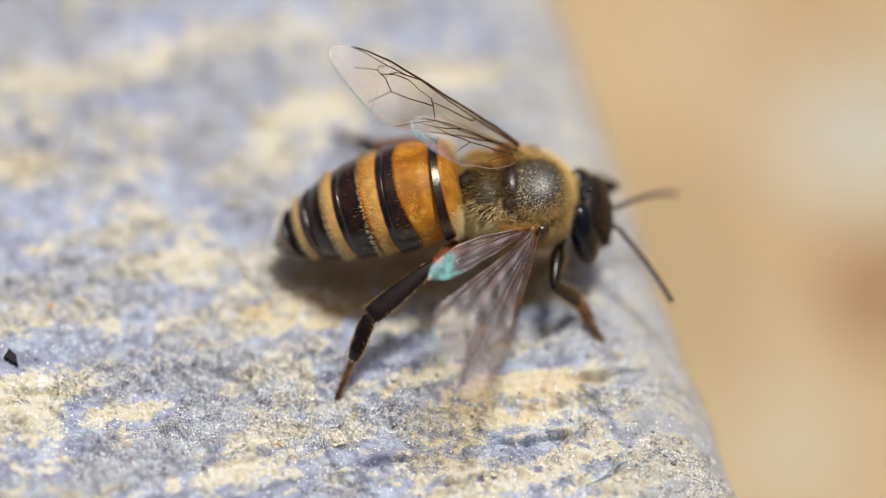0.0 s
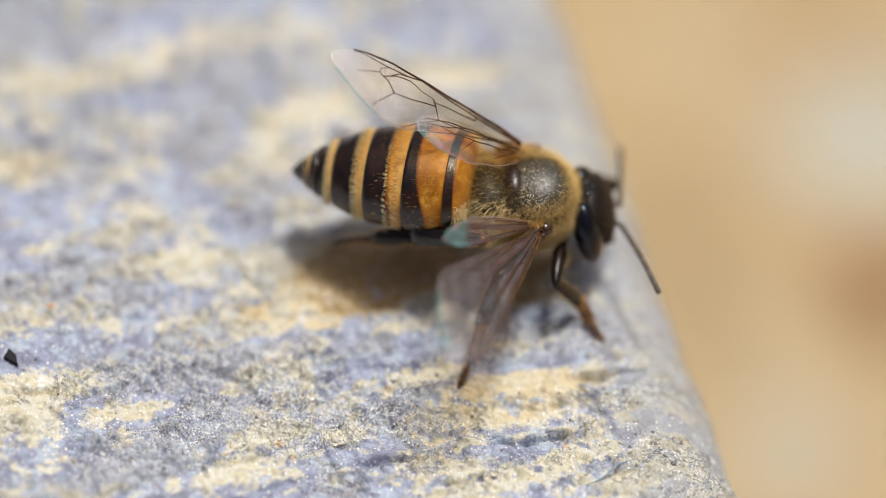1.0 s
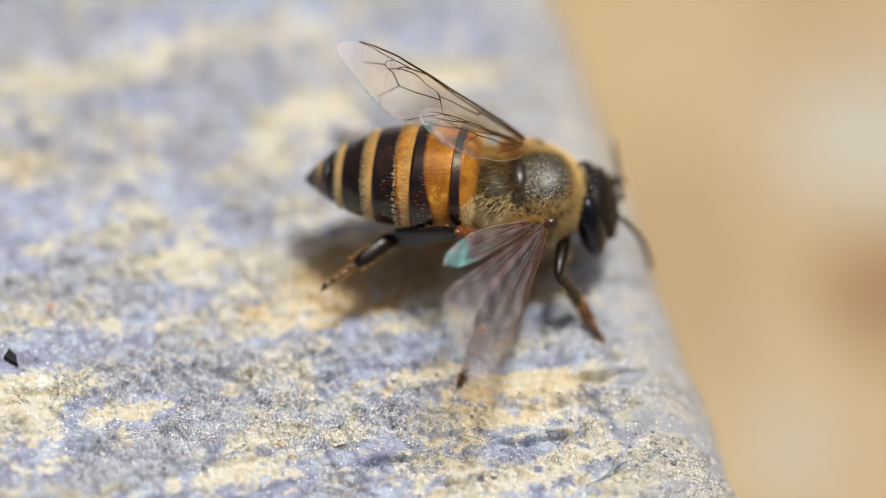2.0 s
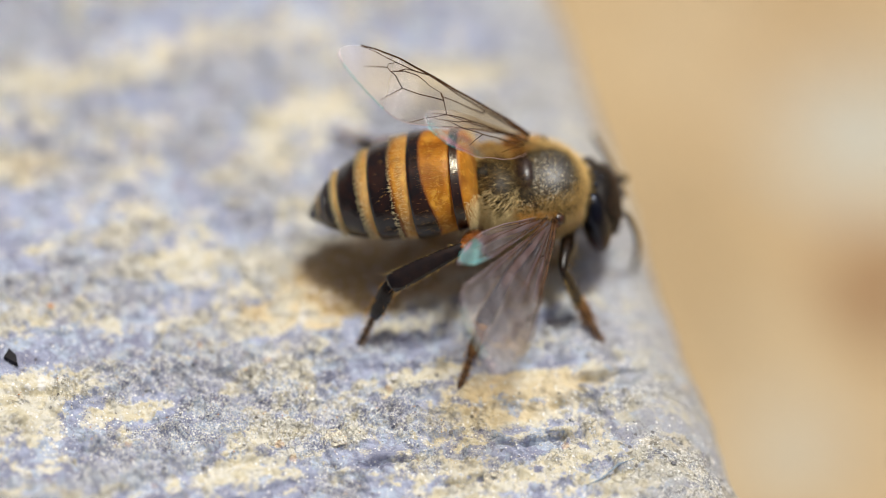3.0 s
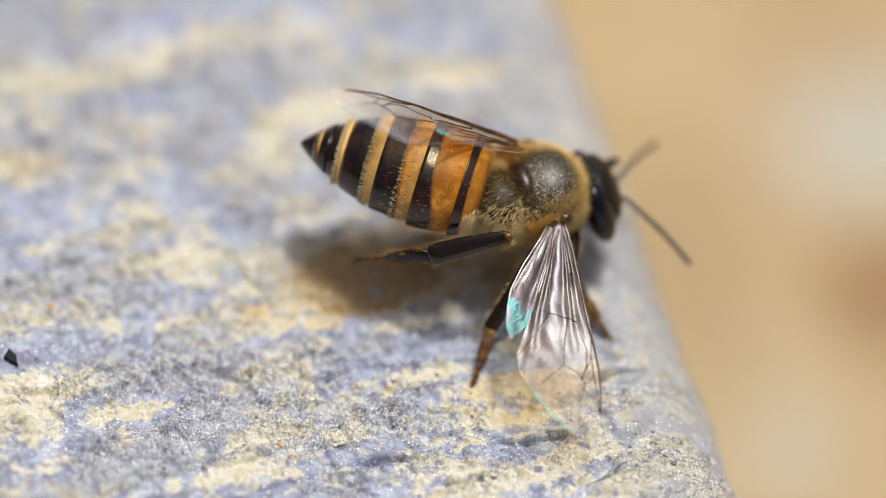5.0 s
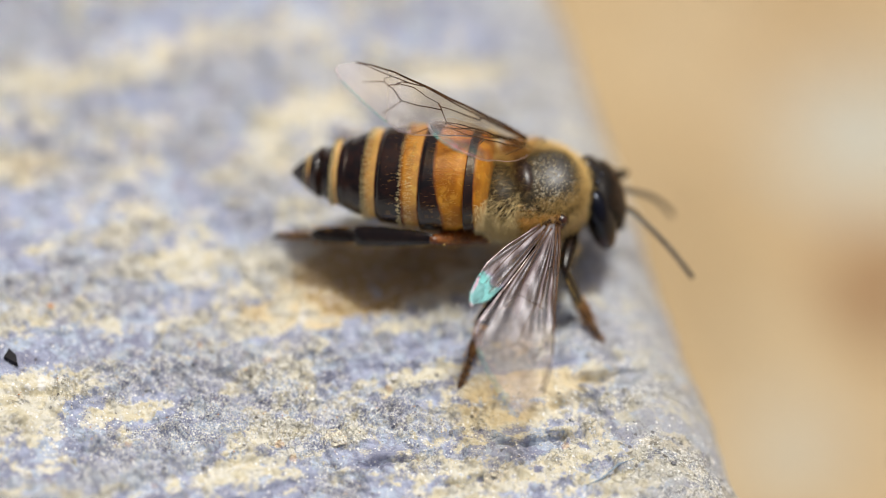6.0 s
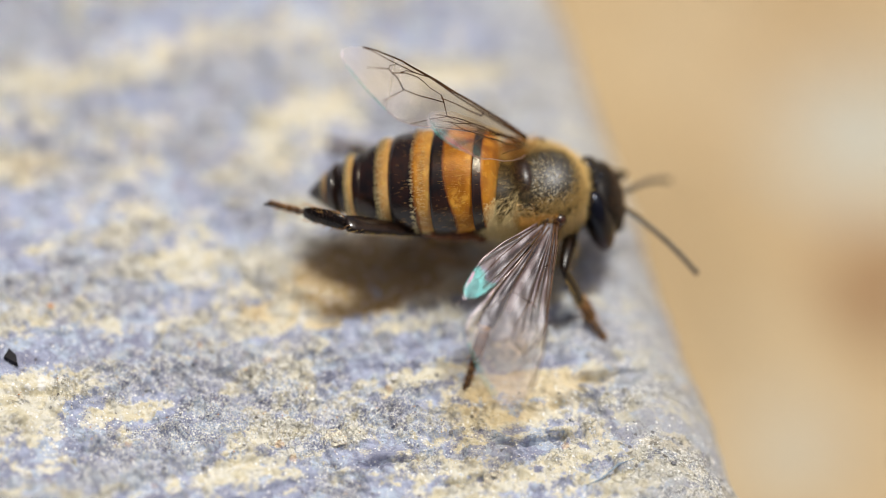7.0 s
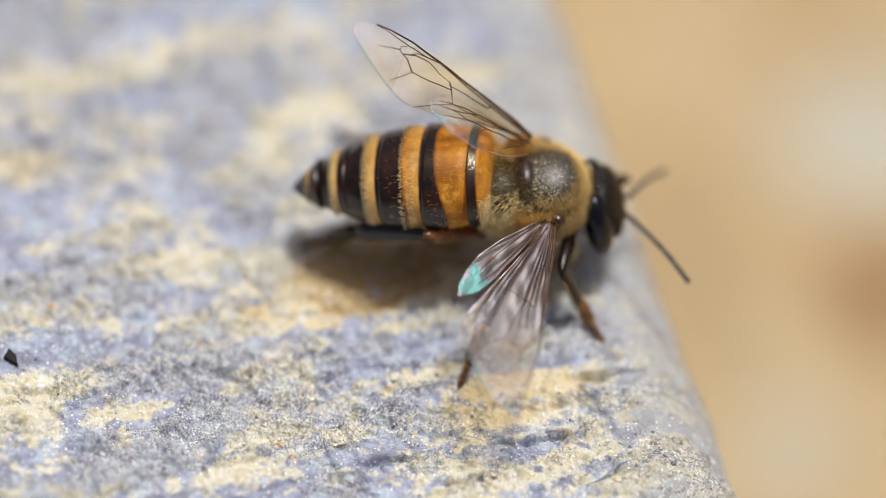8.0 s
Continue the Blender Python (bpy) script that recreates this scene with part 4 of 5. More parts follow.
def wing(bee, name, rim, veins, lift, side, label):
    """A wing with its root at the origin, its length along x and its hind edge to +y (mirrored by side)."""
    wide = (CHORD if side > 0 else 1.75) if name == "fore_wing" else 1.16
    rim = [(u, v * wide if v > 0 else v * 0.80) for u, v in rim]
    veins = [(w, [(u, v * wide if v > 0 else v * 0.80) for u, v in line]) for w, line in veins]
    sh, n = Shape(), len(rim)
    # smooth the rim, then fill it with strips between its front and hind edge
    far = max(range(n), key=lambda i: rim[i][0])

    def border(points, u):
        for (ua, va), (ub, vb) in zip(points, points[1:]):
            if min(ua, ub) <= u <= max(ua, ub) and ua != ub:
                f = (u - ua) / (ub - ua)
                return va + (vb - va) * f
        return points[-1][1]
    front, back = rim[:far + 1], rim[far:][::-1]
    tip, across, along = rim[far][0], 44, 70
    grid = []
    for i in range(along + 1):
        u = tip * (1 - (1 - i / along) ** 1.6) if i else 0.0
        u = min(u, tip * 0.9995)
        a, b = border(front, u), border(back, u)
        grid.append([(u, side * (a + (b - a) * k / across), camber(u, a + (b - a) * k / across, lift, side)) for k in range(across + 1)])
    verts = [p for row in grid for p in row]
    faces = [(i * (across + 1) + k, i * (across + 1) + k + 1, (i + 1) * (across + 1) + k + 1, (i + 1) * (across + 1) + k)
             for i in range(along) for k in range(across)]
    film = 0.15 if name == "fore_wing" else 1.0
    lobe = name == "hind_wing" and side < 0
    sh.add(verts, faces, 0, [smooth_one(i / along, 0.38, 0.62) * (0.72 + 0.28 * max((i / along) ** 8, (k / across) ** 6)) if lobe else film * max((k / across) ** 1.3 * smooth_one(i / along, 0.15, 0.5), (i / along) ** 5) for i in range(along + 1) for k in range(across + 1)],
           [i / along for i in range(along + 1) for k in range(across + 1)])
    ob = part(name, sh, (HIND_WING if side > 0 else FOLDED) if name == "hind_wing" else WING if side > 0 else CRUMPLED, bee, label)
    ob.data.attributes.new("fold", "FLOAT", "POINT").data.foreach_set("value", [0.0 if side > 0 else pleat(u, v * side) * smooth_one(u, 0.3, 0.8) * smooth_one(u, 5.2, 2.6) for u, v, z in sh.v])
    edge = Shape()
    hem = [grid[i][across] for i in range(3, along + 1)] + [grid[along][k] for k in range(across - 1, 2, -1)]
    edge.tube(hem, 0.016 if name == "hind_wing" else 0.014, 5)
    edge.one = [smooth_one(i / len(hem), 0.30, 0.36) - smooth_one(i / len(hem), 0.50, 0.58) for i in range(len(hem)) for _ in range(5)]
    part("margin", edge, MARGIN, ob, "iridescent fine wing edge")
    for width, line in veins:
        vs, fine = Shape(), []
        for (ua, va), (ub, vb) in zip(line, line[1:]):
            for k in range(4):
                u, v = ua + (ub - ua) * k / 4, va + (vb - va) * k / 4
                fine.append((u, side * v, camber(u, v, lift, side)))
        u, v = line[-1]
        fine.append((u, side * v, camber(u, v, lift, side)))
        m = len(fine) - 1
        vs.tube(fine, [width * (1.25 - 0.6 * i / m) * (1.0 + 0.35 * smooth_one(fine[i][0], 2.4, 0.8)) * 0.62 for i in range(m + 1)], 6)
        part("vein", vs, VEIN, ob, "brown wing vein")
    return ob


FEMUR = {"fore": 2.0, "mid": 2.2, "hind": 2.2}
TIBIA = {"fore": 1.55, "mid": 1.8, "hind": 2.6}
FOOT = {"fore": 1.55, "mid": 2.0, "hind": 2.75}


def leg(bee, kind, side):
    """Thigh, shin and foot, each with its joint at the origin and its length along x."""
    L, T, F = FEMUR[kind], TIBIA[kind], FOOT[kind]
    wide = {"fore": 0.98, "mid": 0.95, "hind": 1.0}[kind]
    fe = Shape()
    fe.tube([(0, 0, 0), (0.25, 0, 0), (0.5, 0, 0), (L * 0.45, 0, 0.05), (L * 0.8, 0, 0.03), (L - 0.05, 0, 0), (L + 0.1, 0, 0)],
            [0.20 * wide, 0.27 * wide, 0.19 * wide, 0.30 * wide, 0.25 * wide, 0.17 * wide, 0.10], 14, 0, 0.8)
    for _ in range(60):
        u = rng.uniform(0.4, L * 0.9)
        ph = rng.uniform(math.pi, 2 * math.pi)
        fe.hair((u, 0.2 * math.cos(ph) * wide, 0.22 * math.sin(ph) * wide), (0.5, math.cos(ph), math.sin(ph)), rng.uniform(0.12, 0.28), 0.005, 1)
    thigh = part(kind + "_leg", fe, [AMBER_LEG if kind == "hind" else LEG, FUR], bee, "jointed dark brown leg, shiny chitin with fine hairs")
    ti = Shape()
    w = {"fore": 0.29, "mid": 0.28, "hind": 0.33}[kind]
    w0 = 0.17
    ti.tube([(-0.06, 0, 0), (0.06, 0, 0.02), (T * 0.25, 0, 0.03), (T * 0.6, 0, 0.02), (T * 0.88, 0, 0), (T - 0.06, 0, 0), (T + 0.03, 0, 0)],
            [0.10, w0, w0 + (w - w0) * 0.45, w0 + (w - w0) * 0.85, w, w * 0.92, w * 0.5], 24, 0, 0.62)
    if kind == "hind":                  # the outer face is flat and polished
        out = -side
        ti.v = [(x, out * min(out * y, 0.06 + 0.7 * (out * y - 0.06)), z) for x, y, z in ti.v]
        ti.slot = [3 if min(out * ti.v[i][1] for i in q) > 0.062 else 4 if max(out * ti.v[i][1] for i in q) < -0.04 else 0 for q in ti.f]
    for _ in range(110):
        u = rng.uniform(0.15, T)
        ph = rng.choice([0.5 * math.pi, 1.5 * math.pi]) + rng.gauss(0, 0.25)
        rr = w0 + (w - w0) * u / T
        ti.hair((u, 0.62 * rr * math.cos(ph), rr * math.sin(ph)), (0.9, math.cos(ph) * 0.6, math.sin(ph) * 0.8), rng.uniform(0.10, 0.24), 0.005, 1)
    for a in range(9):   # comb at the lower end of the shin
        ti.hair((T - 0.05, -0.15 + 0.035 * a, -0.1 - 0.01 * a), (1, -0.1, -0.35), 0.22, 0.014, 2)
    shin = part("tibia", ti, [LEG, FUR, TARSUS, SHIN, INNER_SHIN], thigh)
    fo = Shape()
    bl = F * 0.55
    bw = {"fore": 0.20, "mid": 0.19, "hind": 0.27}[kind]
    fo.tube([(-0.04, 0, 0), (0.05, 0, 0), (bl * 0.3, 0, 0.02), (bl * 0.75, 0, 0.01), (bl - 0.04, 0, 0), (bl, 0, 0)],
            [0.10, bw * 0.82, bw, bw * 0.92, bw * 0.6, 0.07], 14, 0, 0.5)
    rest, toe, toe_r = F - bl, [], []
    for i in range(4):
        for f, rr in ((0.05, 0.074), (0.5, 0.088), (0.9, 0.108), (0.99, 0.078)):
            toe.append((bl - 0.04 + (rest + 0.04) * (i + f) / 4, 0, 0)), toe_r.append(rr)
    fo.tube(toe, toe_r, 10, 1)
    for sgn in (1, -1):  # claws and pad
        fo.tube([(F - 0.08, sgn * 0.05, 0), (F + 0.06, sgn * 0.14, -0.01), (F + 0.10, sgn * 0.18, -0.08)], [0.05, 0.035, 0.01], 6, 0)
    fo.blob((F, 0, -0.03), (0.10, 0.09, 0.06), 10, 8, 1)
    for _ in range(300 if kind == "hind" else 150):
        u = rng.uniform(0.05, F * 0.95)
        ph = rng.choice([0.5 * math.pi, 1.5 * math.pi]) + rng.gauss(0, 0.35)
        rr = bw * 0.85 if u < bl else 0.09
        fo.hair((u, 0.5 * rr * math.cos(ph), rr * math.sin(ph)), (0.9, math.cos(ph) * 0.6, math.sin(ph) * 0.7), rng.uniform(0.08, 0.24 if kind == "hind" and u < bl else 0.18), 0.005, 2)
    if kind != "hind":
        fo.blob((0, 0, 0), (0.19, 0.17, 0.21), 12, 8, 3)
    foot = part("tarsus", fo, [LEG if kind == "hind" else TARSUS, TARSUS, AMBER_FUR, PALE_JOINT], shin)
    return thigh, shin, foot


bee = tagged(new("honey_bee"), "striped amber and black honey bee standing on the stone, grooming", "bee")
thorax(bee)
head(bee)
WAIST = (-1.82, 0.15, 3.88)
waist = Shape()
waist.tube([(0.35, 0, 0.0), (0.05, 0, 0), (-0.12, 0, 0)], [0.50, 0.34, 0.42], 18)
abdomen = part("abdomen", waist, CHITIN, bee, "amber abdomen with dark brown bands and pale fuzz", at=place(WAIST))
tergites = [part("tergite", banded_segment(i), [BANDED, PALE_FUR, AMBER_FUR], abdomen, names=("band", "pale")) for i in range(6)]
for ob in tergites:
    # hair colour reads the same root-to-tip float as the band
    tip = ob.data.attributes.new("tip", "FLOAT", "POINT")
    tip.data.foreach_set("value", [0.9] * len(ob.data.vertices))
fore_wings = {s: wing(bee, "fore_wing", FORE_RIM, FORE_VEINS, 0.03, s, "clear amber-tinted fore wing with brown veins") for s in (1, -1)}
hind_wings = {1: wing(bee, "hind_wing", HIND_RIM, HIND_VEINS, -0.03, 1, "small clear iridescent hind wing"),
              -1: wing(bee, "hind_wing", FOLDED_RIM, FOLDED_VEINS, -0.03, -1, "folded hind wing with a teal and rose sheen")}
legs = {(k, s): leg(bee, k, s) for k in ("fore", "mid", "hind") for s in (1, -1)}
antennae = {s: antenna(bee, s) for s in (1, -1)}


def chip_mesh(name, seed, size, material, flat=0.6):
    """A small broken grain with bevelled facets."""
    r = random.Random(seed)
    bm = bmesh.new()
    for _ in range(11):
        p = Vector((r.gauss(0, 1), r.gauss(0, 1), r.gauss(0, 1))).normalized()
        bm.verts.new((p.x * size * MM * r.uniform(0.7, 1.1), p.y * size * MM * r.uniform(0.6, 1.0), (p.z * flat * r.uniform(0.8, 1.0) + flat * 0.8) * size * MM))
    bmesh.ops.convex_hull(bm, input=bm.verts[:])
    bmesh.ops.bevel(bm, geom=bm.edges[:], offset=size * MM * 0.08, segments=1, affect="EDGES")
    me = bpy.data.meshes.new(name)
    bm.to_mesh(me)
    bm.free()
    me.materials.append(material)
    return new(name, me)


def plain_material(name, a, b, rough):
    k = Mat(name)
    k.set(Base_Color=k.mix(k.ramp(k.noise(0.08, 4), 0.35, 0.65), a, b), Roughness=rough, Specular_IOR_Level=0.5, Normal=k.bump(k.noise(0.05, 3), 0.02))
    return k.m


WHITE_GRAIN = plain_material("white_quartz", (0.52, 0.50, 0.47), (0.76, 0.74, 0.70), 0.8)
RUST_GRAIN = plain_material("rusty_grain", (0.55, 0.22, 0.05), (0.75, 0.36, 0.10), 0.6)
GREY_GRAIN_AND_SHADE = plain_material("grey_grain_and_shade", (0.12, 0.12, 0.13), (0.25, 0.25, 0.27), 0.5)
BLUE_FIBRE = plain_material("blue_grey_fibre", (0.16, 0.22, 0.30), (0.30, 0.38, 0.46), 0.6)
GRAINS = [  # place on the stone, size, kind
    (-6.64, -2.68, 0.15, "w"), (-1.5, -5.2, 0.20, "w"), (-1.72, -4.9, 0.10, "w"), (3.95, -6.15, 0.13, "w"), (4.3, -5.85, 0.07, "w"), (-4.3, -3.8, 0.08, "w"),
    (-12.25, -2.35, 0.13, "r"), (-2.05, -6.3, 0.05, "r"), (0.25, -7.25, 0.11, "g"), (-0.4, -6.75, 0.06, "g"), (-0.25, -7.75, 0.05, "g"), (7.1, -8.2, 0.12, "g"),
    (-7.9, -4.45, 0.05, "r"), (3.0, -9.3, 0.06, "w"), (5.9, -7.6, 0.07, "w"), (6.6, -9.0, 0.08, "w"),
]


def on_stone(x, y):
    """Height of the stone's surface at a place, in millimetres."""
    deps = bpy.context.evaluated_depsgraph_get()
    hit, at, *_ = scene.ray_cast(deps, Vector((x * MM, y * MM, 0.008)), Vector((0, 0, -1)))
    return at.z / MM if hit else 0.0


def crust_ring(x, y, z, r, seed):
    """A wrinkled ring of crust round a flat dark disc, the painted shade of a small hole."""
    draw, sh = random.Random(seed), Shape()
    for f, thick in ((1.0, 0.16), (0.72, 0.17), (0.42, 0.17)):
        off = [draw.uniform(-1, 1) for _ in range(9)]
        loops = []
        for i in range(36):
            a = 2 * math.pi * i / 36
            rr = r * f * (1 + 0.10 * math.sin(3 * a + off[0] * 3) + 0.07 * math.sin(7 * a + off[1] * 3) + 0.05 * off[i % 9])
            t = r * thick * (0.8 + 0.5 * math.sin(2 * a + off[2] * 3) ** 2)
            lift = 0.05 + 0.10 * r * off[(i * 2) % 9]
            loops.append([((rr + t * math.cos(b)) * math.cos(a), (rr + t * math.cos(b)) * math.sin(a), lift + 0.55 * t * math.sin(b)) for b in [2 * math.pi * k / 8 for k in range(8)]])
        sh.rings(loops + [loops[0]], 0, caps=False)
    # no hole is cut: a flat dark disc paints its shade
    sh.blob((0, 0, 0.0), (r * 0.26, r * 0.26, r * 0.05), 12, 6, 1)
    ob = part("crust_ring", sh, [CRUST, GREY_GRAIN_AND_SHADE], None, "wrinkled cream crust ring round a dark disc shaded as a pit on the stone")
    ob.matrix_world = place((x, y, z - 0.14))
    tagged(ob, category="crust", group="crust rings on the stone")


CRUST = plain_material("cream_crust", (0.30, 0.27, 0.23), (0.72, 0.67, 0.54), 0.9)


def litter():
    for i, (x, y, r) in enumerate([(x, y - LEAN * float(rise(x)), r) for x, y, r in RINGS]):
        z = max(on_stone(x + a, y + b) for a, b in ((0, 0), (r, 0), (-r, 0), (0, r), (0, -r)))
        crust_ring(x, y, z, r, 70 + i)

    grains = [(x, y - LEAN * float(rise(x)), size, kind) for x, y, size, kind in GRAINS]
    chip_y = -4.4 - LEAN * float(rise(-13.35))
    heights = [on_stone(g[0], g[1]) for g in grains] + [on_stone(-13.35, chip_y)] + [on_stone(4.4 + 0.5 * i, -9.2 + 0.35 * i) for i in range(4)]
    for i, (x, y, size, kind) in enumerate(grains):
        mat, word, label = {"w": (WHITE_GRAIN, "quartz_grain", "tiny white quartz grain on the stone"), "r": (RUST_GRAIN, "rust_grain", "tiny rust-orange grain on the stone"),
                            "g": (GREY_GRAIN_AND_SHADE, "grit_grain", "tiny dark grey grit on the stone")}[kind]
        ob = chip_mesh(word, 40 + i, size, mat, 0.3 if kind == "w" else 0.6)
        ob.matrix_world = place((x, y, heights[i] - 0.02), 0, 0, 37 * i)
        tagged(ob, label, "grain", "grains on the stone")
    bm = bmesh.new()
    verts = [bm.verts.new((x * MM, y * MM, z * MM)) for x, y, z in
             ((-0.25, -0.03, -0.1), (0.21, -0.29, -0.1), (0.15, 0.06, -0.1), (-0.10, 0.30, -0.1), (-0.23, -0.02, 0.10), (0.20, -0.27, 0.07), (0.14, 0.05, 0.10), (-0.09, 0.27, 0.13))]
    for q in ((3, 2, 1, 0), (4, 5, 6, 7), (0, 1, 5, 4), (1, 2, 6, 5), (2, 3, 7, 6), (3, 0, 4, 7)):
        bm.faces.new([verts[i] for i in q])
    bmesh.ops.recalc_face_normals(bm, faces=bm.faces)
    me = bpy.data.meshes.new("stone_chip")
    bm.to_mesh(me)
    bm.free()
    me.materials.append(CHIP)
    chip = new("stone_chip", me)
    chip.matrix_world = place((-13.35, chip_y, heights[len(GRAINS)] + 0.06), 0, 0, 0)
    tagged(chip, "tiny angular black chip lying on the stone", "stone chip")
    line = [(4.4 + 0.5 * i, -9.2 + 0.35 * i, heights[len(GRAINS) + 1 + i] + 0.05) for i in range(4)]
    fib = Shape()
    fib.tube([(x - 4.4, y + 9.2, z) for x, y, z in line], [0.02, 0.035, 0.03, 0.012], 6)
    thread = part("plant_fibre", fib, BLUE_FIBRE, None, "thin blue-grey plant fibre lying on the stone")
    thread.matrix_world = place((4.4, -9.2, 0.0))
    tagged(thread, category="fibre")


litter()


# ---- movement ----
SEGMENT_BEND = [0.0, 0.10, 0.2, 0.25, 0.25, 0.2]


def limb(parts, hip, rows, up):
    """Keys thigh, shin and foot from (seconds, knee, ankle, toe) in the bee's millimetres."""
    first, second, third = [], [], []
    for t, *q in rows:
        knee, ankle, toe = q[0:3], q[3:6], q[6:9]
        a, b, c = aim(hip, knee, up), aim(knee, ankle, up), aim(ankle, toe, up)
        first.append((t, a)), second.append((t, a.inverted() @ b)), third.append((t, b.inverted() @ c))
    walk(parts[0], first), walk(parts[1], second), walk(parts[2], third)


def feeler(parts, root, rows):
    """Keys an antenna from (seconds, elbow, tip) in the bee's millimetres."""
    first, second = [], []
    for t, *q in rows:
        a, b = aim(root, q[0:3]), aim(q[0:3], q[3:6])
        first.append((t, a)), second.append((t, a.inverted() @ b))
    walk(parts[0], first), walk(parts[1], second)


SLIDE_SHARE = (0.0, 0.08, 0.14, 0.20, 0.26, 0.32)    # how the plates take it up, from the waist to the tip


def slide(t):
    """How far forward the waist is drawn, in millimetres."""
    return float(np.interp(t, (0.0, 0.5, 1.0, 1.5, 1.7, 2.8, 4.0, 4.5, 6.0, 6.5, 7.0, 8.0), (-0.20, 0.0, 0.15, 0.42, 0.30, 0.0, -0.40, 0.0, 0.4, 0.72, 0.65, 0.45)))


def swing(rows):
    """Keys the abdomen from (seconds, pitch, yaw, stretch in mm, curl in degrees), drawn to the thorax and let go by slide()."""
    walk(abdomen, [(t, place((WAIST[0] + slide(t), *WAIST[1:]), 0, p, w)) for t, p, w, s, c in rows])
    for i, ob in enumerate(tergites):
        keys = []
        for t, p, w, s, c in rows:
            m = Matrix.Identity(4)
            for k in range(1, i + 1):
                x = -SEGMENTS[k]
                m = m @ place((x - s * 0.2 - slide(t) * SLIDE_SHARE[k], 0, 0), 0, -c * SEGMENT_BEND[k], 0) @ place((-x, 0, 0))
            keys.append((t, m))
        walk(ob, keys)


FOLD_SPREAD = 26     # degrees between the near fore wing and its folded hind wing
WING_ROOT = {1: (-0.20, 1.20, 4.35), -1: (0.24, -1.52, 3.53)}


def flap(side, rows):
    """Keys a pair of wings from (seconds, tip, a point on the hind side, spread of the hind wing in degrees), the bee's millimetres."""
    root = Vector(WING_ROOT[side])
    fore, hind = [], []
    for t, *q in rows:
        tip, rear = Vector(q[0:3]), Vector(q[3:6])
        x = (tip - root).normalized()
        y = (rear - root) - x * (rear - root).dot(x)
        y = y.normalized() * side
        m = Matrix((x, y, x.cross(y))).transposed().to_4x4()
        m.translation = root * MM
        fore.append((t, m)), hind.append((t, m @ place((-0.18, side * 0.05, -0.04), 30 if side > 0 else -12, 0, side * (q[6] + (0 if side > 0 else FOLD_SPREAD)))))
    walk(fore_wings[side], fore), walk(hind_wings[side], hind)


